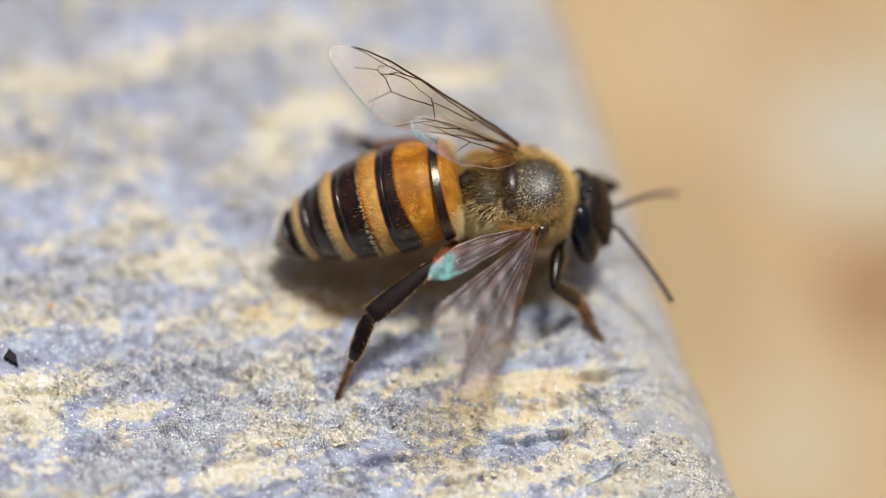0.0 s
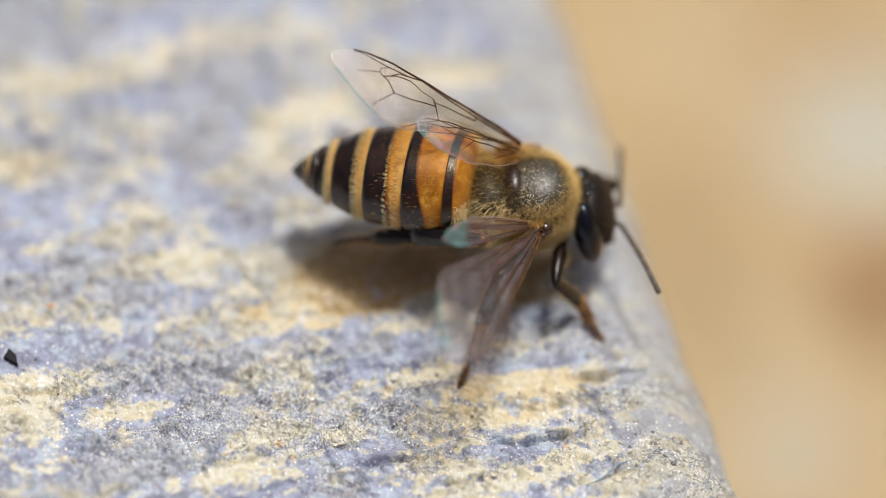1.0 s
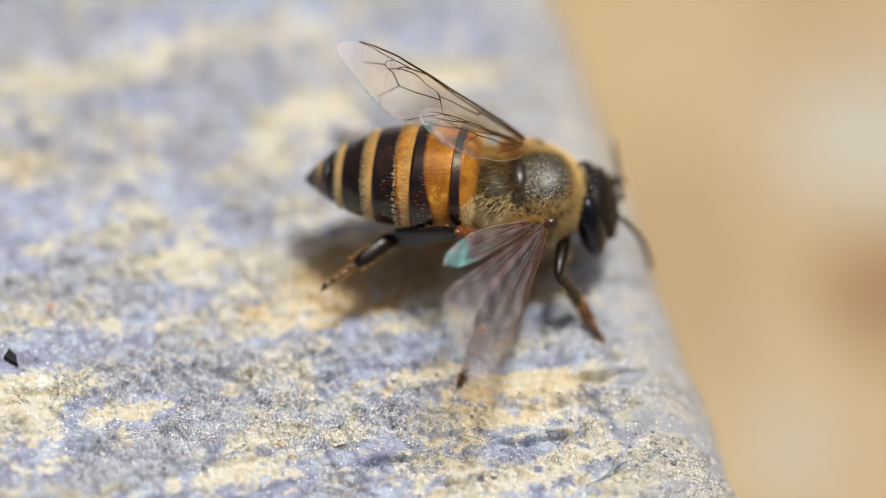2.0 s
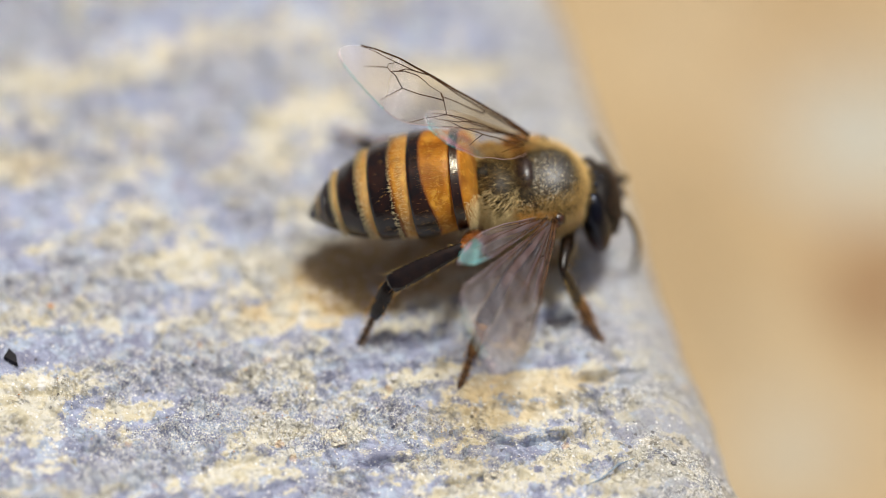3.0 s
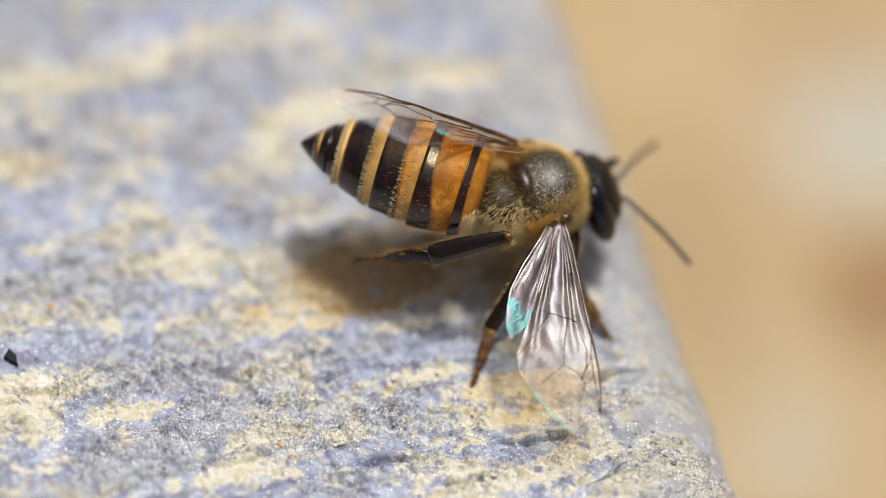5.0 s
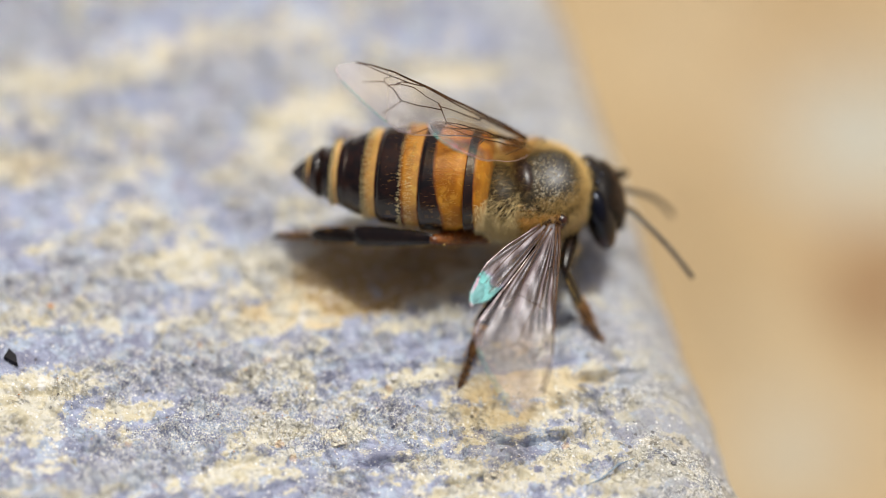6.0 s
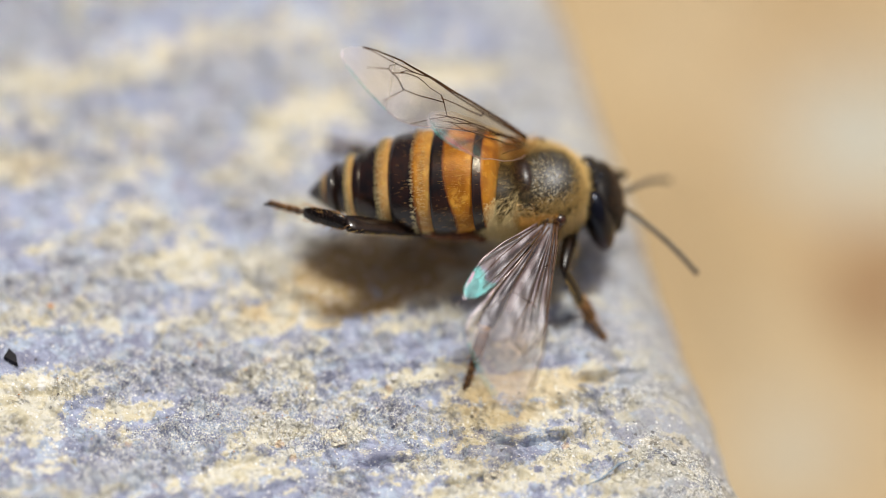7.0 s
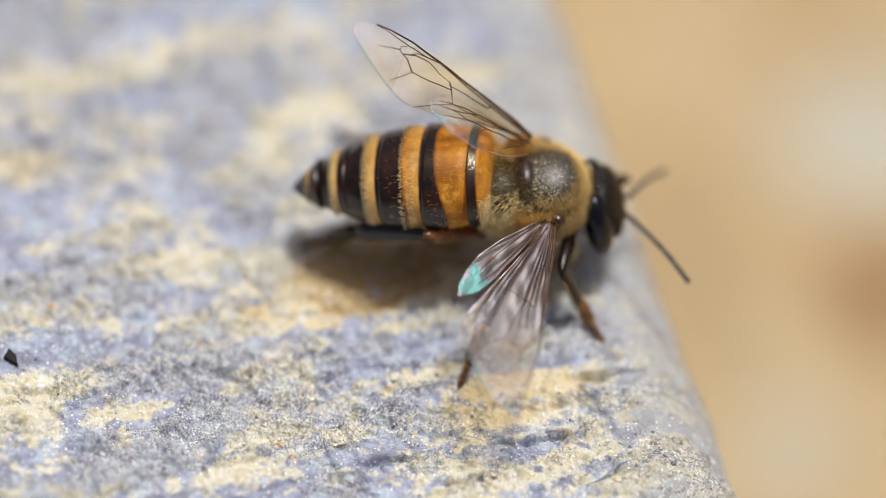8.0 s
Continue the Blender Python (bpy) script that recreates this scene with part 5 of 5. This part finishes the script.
def motions():
    walk(bee, [
        (0, place((2.78, -0.49, 0.019), 1.23, -2.98, 1.23)),
        (0.5, place((2.846, -0.512, 0.014), 1.08, -3.88, 1.34)),
        (1, place((2.859, -0.453, 0.005), 0.69, -2.88, 2.54)),
        (1.5, place((2.88, -0.365, 0.013), 0.65, -2.65, 3.28)),
        (3, place((2.925, -0.169, 0.007), -0.09, 0.96, 6.92)),
        (3.5, place((2.927, -0.199, 0), -0.18, 0.1, 8.89)),
        (4, place((2.901, -0.154, -0.01), 0.04, -0.54, 12.98)),
        (4.5, place((2.813, -0.132, -0.003), 1.05, 0.53, 19.22)),
        (4.7, place((2.888, -0.196, 0.028), 1.54, -1.35, 20.68)),
        (6, place((3.179, -0.192, -0.01), 0.25, -2.78, 9.81)),
        (6.5, place((3.146, -0.212, -0.012), 0.04, -2.7, 8.69)),
        (7, place((3.143, -0.209, -0.012), -0.15, -2.6, 8.58)),
        (7.5, place((3.146, -0.193, -0.011), -0.08, -2.04, 6.2)),
        (8, place((3.09, -0.197, -0.013), -0.13, -1.05, 4.73)),
    ])
    rows = [
        (0, -9.14, 3.07, 1.28, 25),
        (0.2, -7.2, 2.19, 1.27, 25),
        (0.3, -6.24, 0.31, 1.25, 22),
        (0.4, -3.73, -3.96, 1.05, 18),
        (0.5, -7.82, -5.56, 0.93, 3),
        (0.6, -3.41, -7.63, 0.65, 10),
        (0.7, -1.99, -10.46, 0.6, 8),
        (0.8, -1.53, -13.11, 0.5, 4),
        (0.9, -1.94, -12.68, 0.33, 4),
        (1, -0.96, -14, 0.3, 4),
        (1.2, 0.42, -16.07, -0.08, 4),
        (1.3, -0.46, -15.16, -0.18, 4),
        (1.4, -1.63, -13.95, 0.21, 4),
        (1.5, -1.19, -14.7, 0.23, 4),
        (1.7, -1.25, -15.15, 0.06, 5),
        (2.2, -5.27, -10.27, 0.01, 12),
        (2.8, -9.59, -6.44, 0.17, 18),
        (3, -10.84, -6.34, 0.32, 18),
        (3.5, -9.6, -6.64, 0.46, 20),
        (3.8, -7.93, -10.79, 0.42, 18),
        (3.9, -6.05, -15.28, 0.33, 14),
        (4, -2.75, -18.65, 0.26, 10),
        (4.2, 2.08, -23.46, 0.46, 6),
        (4.3, 4.49, -27.3, 0.5, 6),
        (4.4, 6.44, -30.65, 0.66, 6),
        (4.5, 7.91, -33.4, 0.69, 6),
        (4.6, 11.26, -37.07, 0.42, 6),
        (4.7, 13.52, -39.57, 0.37, 6),
        (5.2, 6.66, -30.61, 0.42, 6),
        (5.8, 1.19, -21.61, 0.57, 6),
        (6, -1.15, -19.08, 0.61, 4),
        (6.2, -1.52, -18.38, 0.59, 4),
        (6.3, -5.12, -15.81, 0.37, 0),
        (6.5, -4.7, -12.23, 0.24, 8),
        (6.6, -2.76, -14.62, 0.36, 8),
        (6.8, -2.68, -14.87, 0.18, 8),
        (7, -4.31, -13.12, 0.06, 8),
        (7.2, -3.76, -13.33, 0.34, 8),
        (7.5, -4.49, -11.78, 0.41, 8),
        (8, -5.85, -10.43, 0.64, 8),
    ]
    swing(rows)
    rows = []
    rows += [
        (0, -5.8, 1.96, 8.65, -1.52, -0.59, 4.6, -1),
        (0.5, -5.76, 1.9, 8.71, -1.5, -0.6, 4.6, -1),
        (1, -5.78, 1.84, 8.69, -1.43, -0.64, 4.67, -1),
        (1.5, -5.7, 1.99, 8.76, -1.48, -0.6, 4.69, -1),
        (3, -6.06, 2.06, 8.26, -1.58, -0.56, 4.49, -1),
        (3.5, -6.02, 2.03, 8.33, -1.56, -0.57, 4.52, -1),
        (4, -6.08, 1.75, 8.3, -1.36, -0.68, 4.68, -1),
        (4.5, -6.12, 1.93, 8.2, -1.27, -0.68, 4.9, -3),
        (4.7, -5.97, 2.01, 8.41, -1.03, -0.65, 5.29, -3),
        (5.8, -5.85, 1.82, 8.61, -1.4, -0.66, 4.7, -1),
        (6, -5.84, 1.81, 8.62, -1.39, -0.66, 4.71, -1),
    ]
    rows += [
        (6.5, -5.76, 1.77, 8.73, -1.4, -0.66, 4.69, -1),
        (7, -5.62, 2.06, 8.86, -1.53, -0.57, 4.67, -1),
        (7.5, -5.49, 2.31, 8.96, -1.61, -0.5, 4.69, -1),
        (8, -5.48, 2.42, 8.94, -1.63, -0.48, 4.7, -1),
    ]
    flap(1, rows)
    rows = []
    rows += [
        (0, -2.05, -8.19, 4.38, -1.87, -1.77, 4.23, 0),
        (0.5, -2.15, -8.07, 4.86, -1.75, -1.67, 4.53, 0),
        (1, -2.6, -7.77, 5.35, -1.47, -1.46, 4.96, 0),
        (1.5, -2.62, -7.93, 4.6, -1.73, -1.57, 4.59, 0),
        (3, -2.35, -8.01, 4.76, -1.86, -1.63, 4.29, -3),
        (3.5, -2.39, -8.02, 4.63, -1.87, -1.63, 4.25, -3),
        (4, -2.7, -7.83, 4.9, -1.83, -1.49, 4.38, -3),
        (4.2, -2.69, -7.82, 4.99, -1.81, -1.49, 4.43, -4),
        (4.5, -2.4, -8.09, 4.1, -1.95, -1.68, 3.93, -8),
        (4.6, -1.59, -8.3, 2.5, -1.92, -2.03, 3.82, -6),
        (4.7, -1.05, -8.06, 1.08, -1.9, -2.16, 3.47, -8),
    ]
    rows += [
        (5.2, -1.74, -8.21, 2.22, -1.96, -1.94, 3.56, -5),
        (5.8, -2.11, -8.22, 3.32, -1.96, -1.82, 3.78, -5),
        (6, -2.06, -8.24, 3.35, -1.95, -1.83, 3.83, -5),
        (6.5, -2.11, -8.22, 3.41, -1.95, -1.82, 3.88, -5),
        (7, -2.21, -8.18, 3.42, -1.95, -1.79, 3.9, -5),
        (7.5, -1.99, -8.26, 3.51, -1.94, -1.85, 3.91, -4),
        (8, -1.86, -8.3, 3.44, -1.94, -1.9, 3.88, -4),
    ]
    flap(-1, rows)
    rows = [
        (0, 2.8, -0.42, 2.02, 4.4, -2.38, 0.6),
        (0.5, 2.8, -0.42, 2.02, 3.89, -2.8, 0.9),
        (1, 2.8, -0.42, 2.02, 3.81, -3.08, 1.94),
        (1.5, 2.8, -0.42, 2.02, 3.51, -0.68, -0.73),
        (2.8, 2.8, -0.42, 2.02, 3.55, -0.28, -0.73),
        (3, 2.8, -0.42, 2.02, 3.11, -0.38, -0.81),
        (3.5, 2.8, -0.42, 2.02, 3.34, -0.15, -0.77),
        (4, 2.8, -0.42, 2.02, 3.25, 0.08, -0.75),
        (4.2, 2.8, -0.42, 2.02, 3.55, -3.17, 2.18),
        (4.5, 2.8, -0.42, 2.02, 4.1, -2.87, 1.37),
        (4.7, 2.8, -0.42, 2.02, 4.08, -2.7, 0.87),
        (6, 2.8, -0.42, 2.02, 4.33, -2.45, 0.72),
        (6.5, 2.8, -0.42, 2.02, 4.46, -2.38, 0.74),
        (7, 2.8, -0.42, 2.02, 4.61, -2.33, 0.79),
        (7.5, 2.8, -0.42, 2.02, 4.29, -2.46, 0.61),
        (8, 2.8, -0.42, 2.02, 4.4, -2.71, 1.46),
    ]
    feeler(antennae[-1], (2.42, -0.28, 2.28), rows)
    rows = [
        (0, 2.8, 0.42, 2.02, 4.66, 1.98, 0.53),
        (0.5, 2.8, 0.42, 2.02, 4.77, 2.14, 0.9),
        (1, 2.8, 0.42, 2.02, 2.97, 3.19, 1.37),
        (1.5, 2.8, 0.42, 2.02, 2.76, 3.19, 1.36),
        (2.8, 2.8, 0.42, 2.02, 2.57, 3.2, 1.44),
        (3, 2.8, 0.42, 2.02, 2.21, 3.19, 1.7),
        (3.5, 2.8, 0.42, 2.02, 1.82, 3.1, 2.11),
        (4, 2.8, 0.42, 2.02, 2.68, 3.27, 1.94),
        (4.2, 2.8, 0.42, 2.02, 3.57, 2.97, 1.01),
        (4.5, 2.8, 0.42, 2.02, 4.55, 2.57, 1.37),
        (4.7, 2.8, 0.42, 2.02, 4.69, 2.42, 1.29),
        (6, 2.8, 0.42, 2.02, 4.31, 0.94, -0.34),
        (6.5, 2.8, 0.42, 2.02, 4.4, 2.2, 0.47),
        (7, 2.8, 0.42, 2.02, 4.43, 1.97, 0.27),
        (7.5, 2.8, 0.42, 2.02, 4.43, 2, 0.29),
        (8, 2.8, 0.42, 2.02, 4.21, 2.47, 0.62),
    ]
    feeler(antennae[1], (2.42, 0.28, 2.28), rows)
    rows = []
    rows += [
        (0, 0.72, -2.62, 2.1, 1.42, -2.17, 0.79, 2.12, -3.19, -0.14),
        (0.5, 0.68, -2.62, 2.09, 1.36, -2.15, 0.78, 2.05, -3.17, -0.17),
        (1, 0.63, -2.61, 2.15, 1.29, -2.24, 0.8, 1.97, -3.27, -0.15),
        (1.5, 0.59, -2.61, 2.19, 1.23, -2.35, 0.8, 1.9, -3.38, -0.14),
        (3, 0.45, -2.57, 2.31, 0.96, -2.62, 0.85, 1.62, -3.68, -0.07),
        (3.5, 0.42, -2.56, 2.31, 0.89, -2.62, 0.83, 1.49, -3.71, -0.09),
        (4, 0.35, -2.54, 2.34, 0.72, -2.72, 0.85, 1.24, -3.85, -0.08),
        (4.5, 0.26, -2.5, 2.4, 0.48, -2.82, 0.9, 0.89, -4.02, 0.01),
        (6, 0.29, -2.52, 2.34, 0.63, -2.59, 0.83, 1.18, -3.7, -0.11),
    ]
    rows += [
        (8, 0.43, -2.57, 2.3, 0.93, -2.54, 0.83, 1.59, -3.58, -0.1),
    ]
    limb(legs['fore', -1], (1, -0.65, 2.25), rows, (0, 0.79, 0.61))
    rows = []
    rows += [
        (0, -1.08, -2.56, 2.78, -1.58, -3.27, 1.21, -2.34, -4.88, 0.29),
        (0.5, -1.1, -2.54, 2.8, -1.64, -3.25, 1.23, -2.41, -4.85, 0.32),
        (1, -1.13, -2.54, 2.72, -1.74, -3.28, 1.19, -2.53, -4.86, 0.26),
        (1.5, -1.15, -2.55, 2.66, -1.81, -3.34, 1.18, -2.62, -4.92, 0.24),
        (3, -1.27, -2.52, 2.31, -2.16, -3.42, 1.02, -3, -4.93, 0.02),
        (3.5, -1.32, -2.47, 2.34, -2.26, -3.32, 1.06, -3.16, -4.8, 0.06),
        (4, -1.41, -2.39, 2.33, -2.46, -3.19, 1.11, -3.48, -4.61, 0.13),
        (4.5, -1.54, -2.25, 2.26, -2.74, -2.94, 1.1, -3.89, -4.25, 0.13),
        (6, -1.41, -2.39, 2.37, -2.5, -3.24, 1.22, -3.48, -4.71, 0.28),
    ]
    rows += [
        (8, -1.26, -2.53, 2.37, -2.15, -3.46, 1.12, -2.97, -5, 0.14),
    ]
    limb(legs['mid', -1], (0.15, -0.85, 2.15), rows, (1, 0.2, 0.1))
    rows = []
    rows += [
        (0, 2.76, 1.45, 1.72, 1.97, 2.46, 0.85, 2.17, 3.07, -0.56),
        (0.5, 2.73, 1.47, 1.69, 1.93, 2.48, 0.83, 2.11, 3.09, -0.58),
        (1, 2.79, 1.4, 1.75, 1.95, 2.38, 0.89, 2.17, 2.99, -0.51),
        (1.5, 2.82, 1.34, 1.78, 1.95, 2.27, 0.9, 2.18, 2.88, -0.51),
        (3, 2.92, 1.13, 1.96, 1.96, 1.94, 1.05, 2.32, 2.55, -0.33),
        (3.5, 2.94, 1.09, 2, 2.04, 1.9, 1.03, 2.4, 2.5, -0.35),
        (4, 2.97, 0.98, 2.14, 2.2, 1.7, 1.01, 2.58, 2.27, -0.38),
        (4.5, 2.98, 0.9, 2.37, 2.42, 1.42, 1.02, 2.9, 1.92, -0.37),
        (6, 2.88, 1.2, 1.87, 1.87, 1.91, 0.94, 2.17, 2.49, -0.47),
    ]
    rows += [
        (8, 2.84, 1.29, 1.81, 1.75, 2.05, 1.01, 2.04, 2.68, -0.38),
    ]
    limb(legs['fore', 1], (1, 0.65, 2.25), rows, (1, 0, 0.3))
    rows = []
    rows += [
        (0, -1.9, 1.61, 1.86, -0.37, 2.56, 1.85, -0.65, 3.31, 0.02),
        (0.5, -1.9, 1.59, 1.87, -0.4, 2.58, 1.87, -0.71, 3.33, 0.04),
        (1, -1.92, 1.56, 1.88, -0.39, 2.52, 1.89, -0.66, 3.29, 0.06),
        (1.5, -1.93, 1.5, 1.88, -0.39, 2.43, 1.88, -0.64, 3.21, 0.05),
        (3, -1.98, 1.34, 1.9, -0.43, 2.25, 1.89, -0.51, 3.05, 0.06),
        (3.5, -1.94, 1.5, 1.88, -0.32, 2.29, 1.9, -0.4, 3.1, 0.08),
        (4, -1.84, 1.74, 1.84, -0.12, 2.26, 1.91, -0.16, 3.07, 0.08),
        (4.5, -1.62, 2.09, 1.75, 0.17, 2.24, 1.86, 0.25, 3.02, 0.02),
        (6, -1.97, 1.39, 1.9, -0.44, 2.34, 1.92, -0.6, 3.14, 0.1),
    ]
    rows += [
        (8, -2.02, 1.15, 1.92, -0.61, 2.27, 1.93, -0.79, 3.07, 0.11),
    ]
    limb(legs['mid', 1], (0.15, 0.85, 2.15), rows, (1, 0, 0.3))
    rows = []
    rows += [
        (0, -2.98, 2.28, 3.34, -4.69, 3.39, 1.73, -6.09, 5.25, 0.27),
        (0.5, -2.98, 2.27, 3.37, -4.71, 3.42, 1.82, -6.14, 5.29, 0.38),
        (1, -2.98, 2.29, 3.33, -4.69, 3.45, 1.76, -6.05, 5.35, 0.32),
        (1.5, -2.98, 2.29, 3.34, -4.68, 3.42, 1.74, -6.01, 5.34, 0.28),
        (3, -3.01, 2.36, 3.17, -4.62, 3.51, 1.49, -5.74, 5.52, -0.01),
        (3.5, -2.92, 2.41, 3.21, -4.47, 3.69, 1.57, -5.54, 5.74, 0.09),
        (4, -2.76, 2.49, 3.24, -4.17, 3.96, 1.62, -5.1, 6.08, 0.13),
        (4.5, -2.57, 2.66, 3.08, -3.67, 4.36, 1.46, -4.34, 6.54, -0.08),
        (6, -2.93, 2.39, 3.21, -4.58, 3.81, 1.79, -5.69, 5.87, 0.34),
    ]
    rows += [
        (8, -3.09, 2.26, 3.22, -4.86, 3.37, 1.68, -6.1, 5.34, 0.22),
    ]
    limb(legs['hind', 1], (-1.75, 0.75, 2.35), rows, (0, 0.79, 0.61))
    groom = []
    groom += [
        (0, -2.89, -2.38, 3.29, -5, -3.61, 2.4, -6.14, -5.23, 0.49),
        (0.3, -2.92, -2.31, 3.36, -5.02, -3.55, 2.44, -6.18, -5.17, 0.55),
        (0.4, -2.64, -2.21, 3.74, -4.77, -3.46, 2.94, -6.12, -4.8, 0.96),
        (0.5, -2.36, -2.11, 3.97, -4.55, -2.54, 2.64, -6.25, -3.86, 0.93),
        (0.6, -2.03, -2.18, 3.99, -4.15, -1.82, 2.53, -5.07, -3.9, 4.08),
        (0.7, -1.54, -2.18, 4.01, -3.8, -1.28, 3.11, -6.2, -0.39, 2.09),
        (0.8, -2.25, -1.99, 4.1, -4.61, -1.09, 3.51, -6.71, 0.45, 2.63),
        (0.9, -2.45, -1.93, 4.07, -4.97, -1.31, 3.91, -7.37, -0, 3.64),
        (1, -1.52, -2.14, 4.04, -3.71, -1.08, 3.11, -6.06, -0.25, 1.95),
    ]
    groom += [
        (1.1, -2.31, -1.94, 4.12, -4.58, -0.97, 3.31, -6.67, 0.62, 2.49),
        (1.2, -3.12, -1.56, 3.87, -5.44, -0.49, 3.43, -7.51, 1.26, 2.93),
        (1.3, -3.13, -1.59, 3.84, -5.43, -0.5, 3.29, -7.68, 1.06, 3.12),
        (1.4, -2.78, -1.97, 3.87, -5.14, -1.31, 3, -7.22, -0.25, 1.55),
        (1.5, -2.44, -1.9, 4.09, -4.44, -0.58, 3.07, -5.86, 1.15, 1.47),
        (1.7, -2.45, -1.92, 4.08, -4.22, -0.41, 2.92, -5.7, 1.18, 1.23),
        (2.2, -2.54, -2.06, 3.93, -4.67, -1.63, 2.51, -6.03, -3.71, 3.67),
        (2.6, -2.6, -2.36, 3.62, -4.84, -2.63, 2.55, -5.94, -3.11, 0.08),
        (2.8, -2.63, -2.36, 3.59, -4.89, -2.67, 2.5, -5.98, -3.13, 0.02),
    ]
    groom += [
        (3.5, -2.72, -2.27, 3.63, -5, -2.48, 2.54, -6.12, -2.86, 0.06),
        (3.9, -2.78, -2.16, 3.71, -5.05, -2.36, 2.61, -6.23, -2.56, 0.13),
        (4, -2.61, -2.14, 3.82, -5.04, -2.67, 3.05, -6.21, -2.45, 0.57),
        (4.1, -1.79, -2.2, 4, -3.73, -1.32, 2.51, -5.72, -0.49, 0.81),
        (4.2, -1.03, -2.17, 3.87, -3.31, -2.25, 5.1, -3.79, -0.07, 3.5),
        (4.35, -1.29, -2.15, 3.98, -3.49, -2.45, 5.33, -4.78, -0.76, 3.58),
        (4.5, -1.09, -2.14, 3.92, -3.23, -2.37, 5.38, -3.81, -0.15, 3.87),
        (4.7, -0.86, -1.93, 3.98, -3.28, -2.11, 4.89, -5.34, -0.95, 3.48),
        (5.2, -2.36, -1.82, 4.17, -4.18, -0.47, 2.9, -5.73, 1.33, 1.51),
    ]
    groom += [
        (5.8, -3.23, -1.46, 3.82, -5.39, -0.09, 3.35, -7.78, 1.21, 3.73),
        (6, -3.63, -1.27, 3.37, -5.92, -0.18, 2.79, -8.25, 0.98, 1.93),
        (6.2, -2.07, -2.14, 4.02, -3.91, -0.82, 2.75, -6.33, 0.19, 1.93),
        (6.4, -3.67, -1.09, 3.37, -5.85, -1.49, 4.73, -7.92, 0.24, 4.22),
        (6.5, -3.65, -1.29, 3.31, -5.8, -0.1, 2.46, -8.12, 1.24, 1.83),
        (6.6, -2.72, -2.05, 3.84, -5.05, -1.29, 2.98, -7.32, -0.25, 1.83),
        (6.8, -2.23, -2.05, 4.06, -4.57, -1.02, 3.59, -6.5, 0.5, 2.36),
        (6.9, -2.98, -1.7, 3.91, -5.32, -0.65, 3.5, -7.45, 0.93, 2.78),
        (7, -3.85, -0.76, 3, -6.16, -0.88, 4.18, -8.38, 0.68, 3.76),
    ]
    groom += [
        (7.2, -3.65, -1.39, 3.25, -5.57, -0.03, 2.15, -7.65, 0.88, 0.6),
        (7.4, -3.73, -1.21, 3.19, -5.82, 0, 2.24, -7.5, 1.13, 0.37),
        (8, -3.69, -1.37, 3.17, -5.77, -0.19, 2.14, -7.45, 0.86, 0.23),
    ]
    limb(legs['hind', -1], (-1.75, -0.75, 2.35), groom, (-0.59, 0.73, 0.27))


motions()
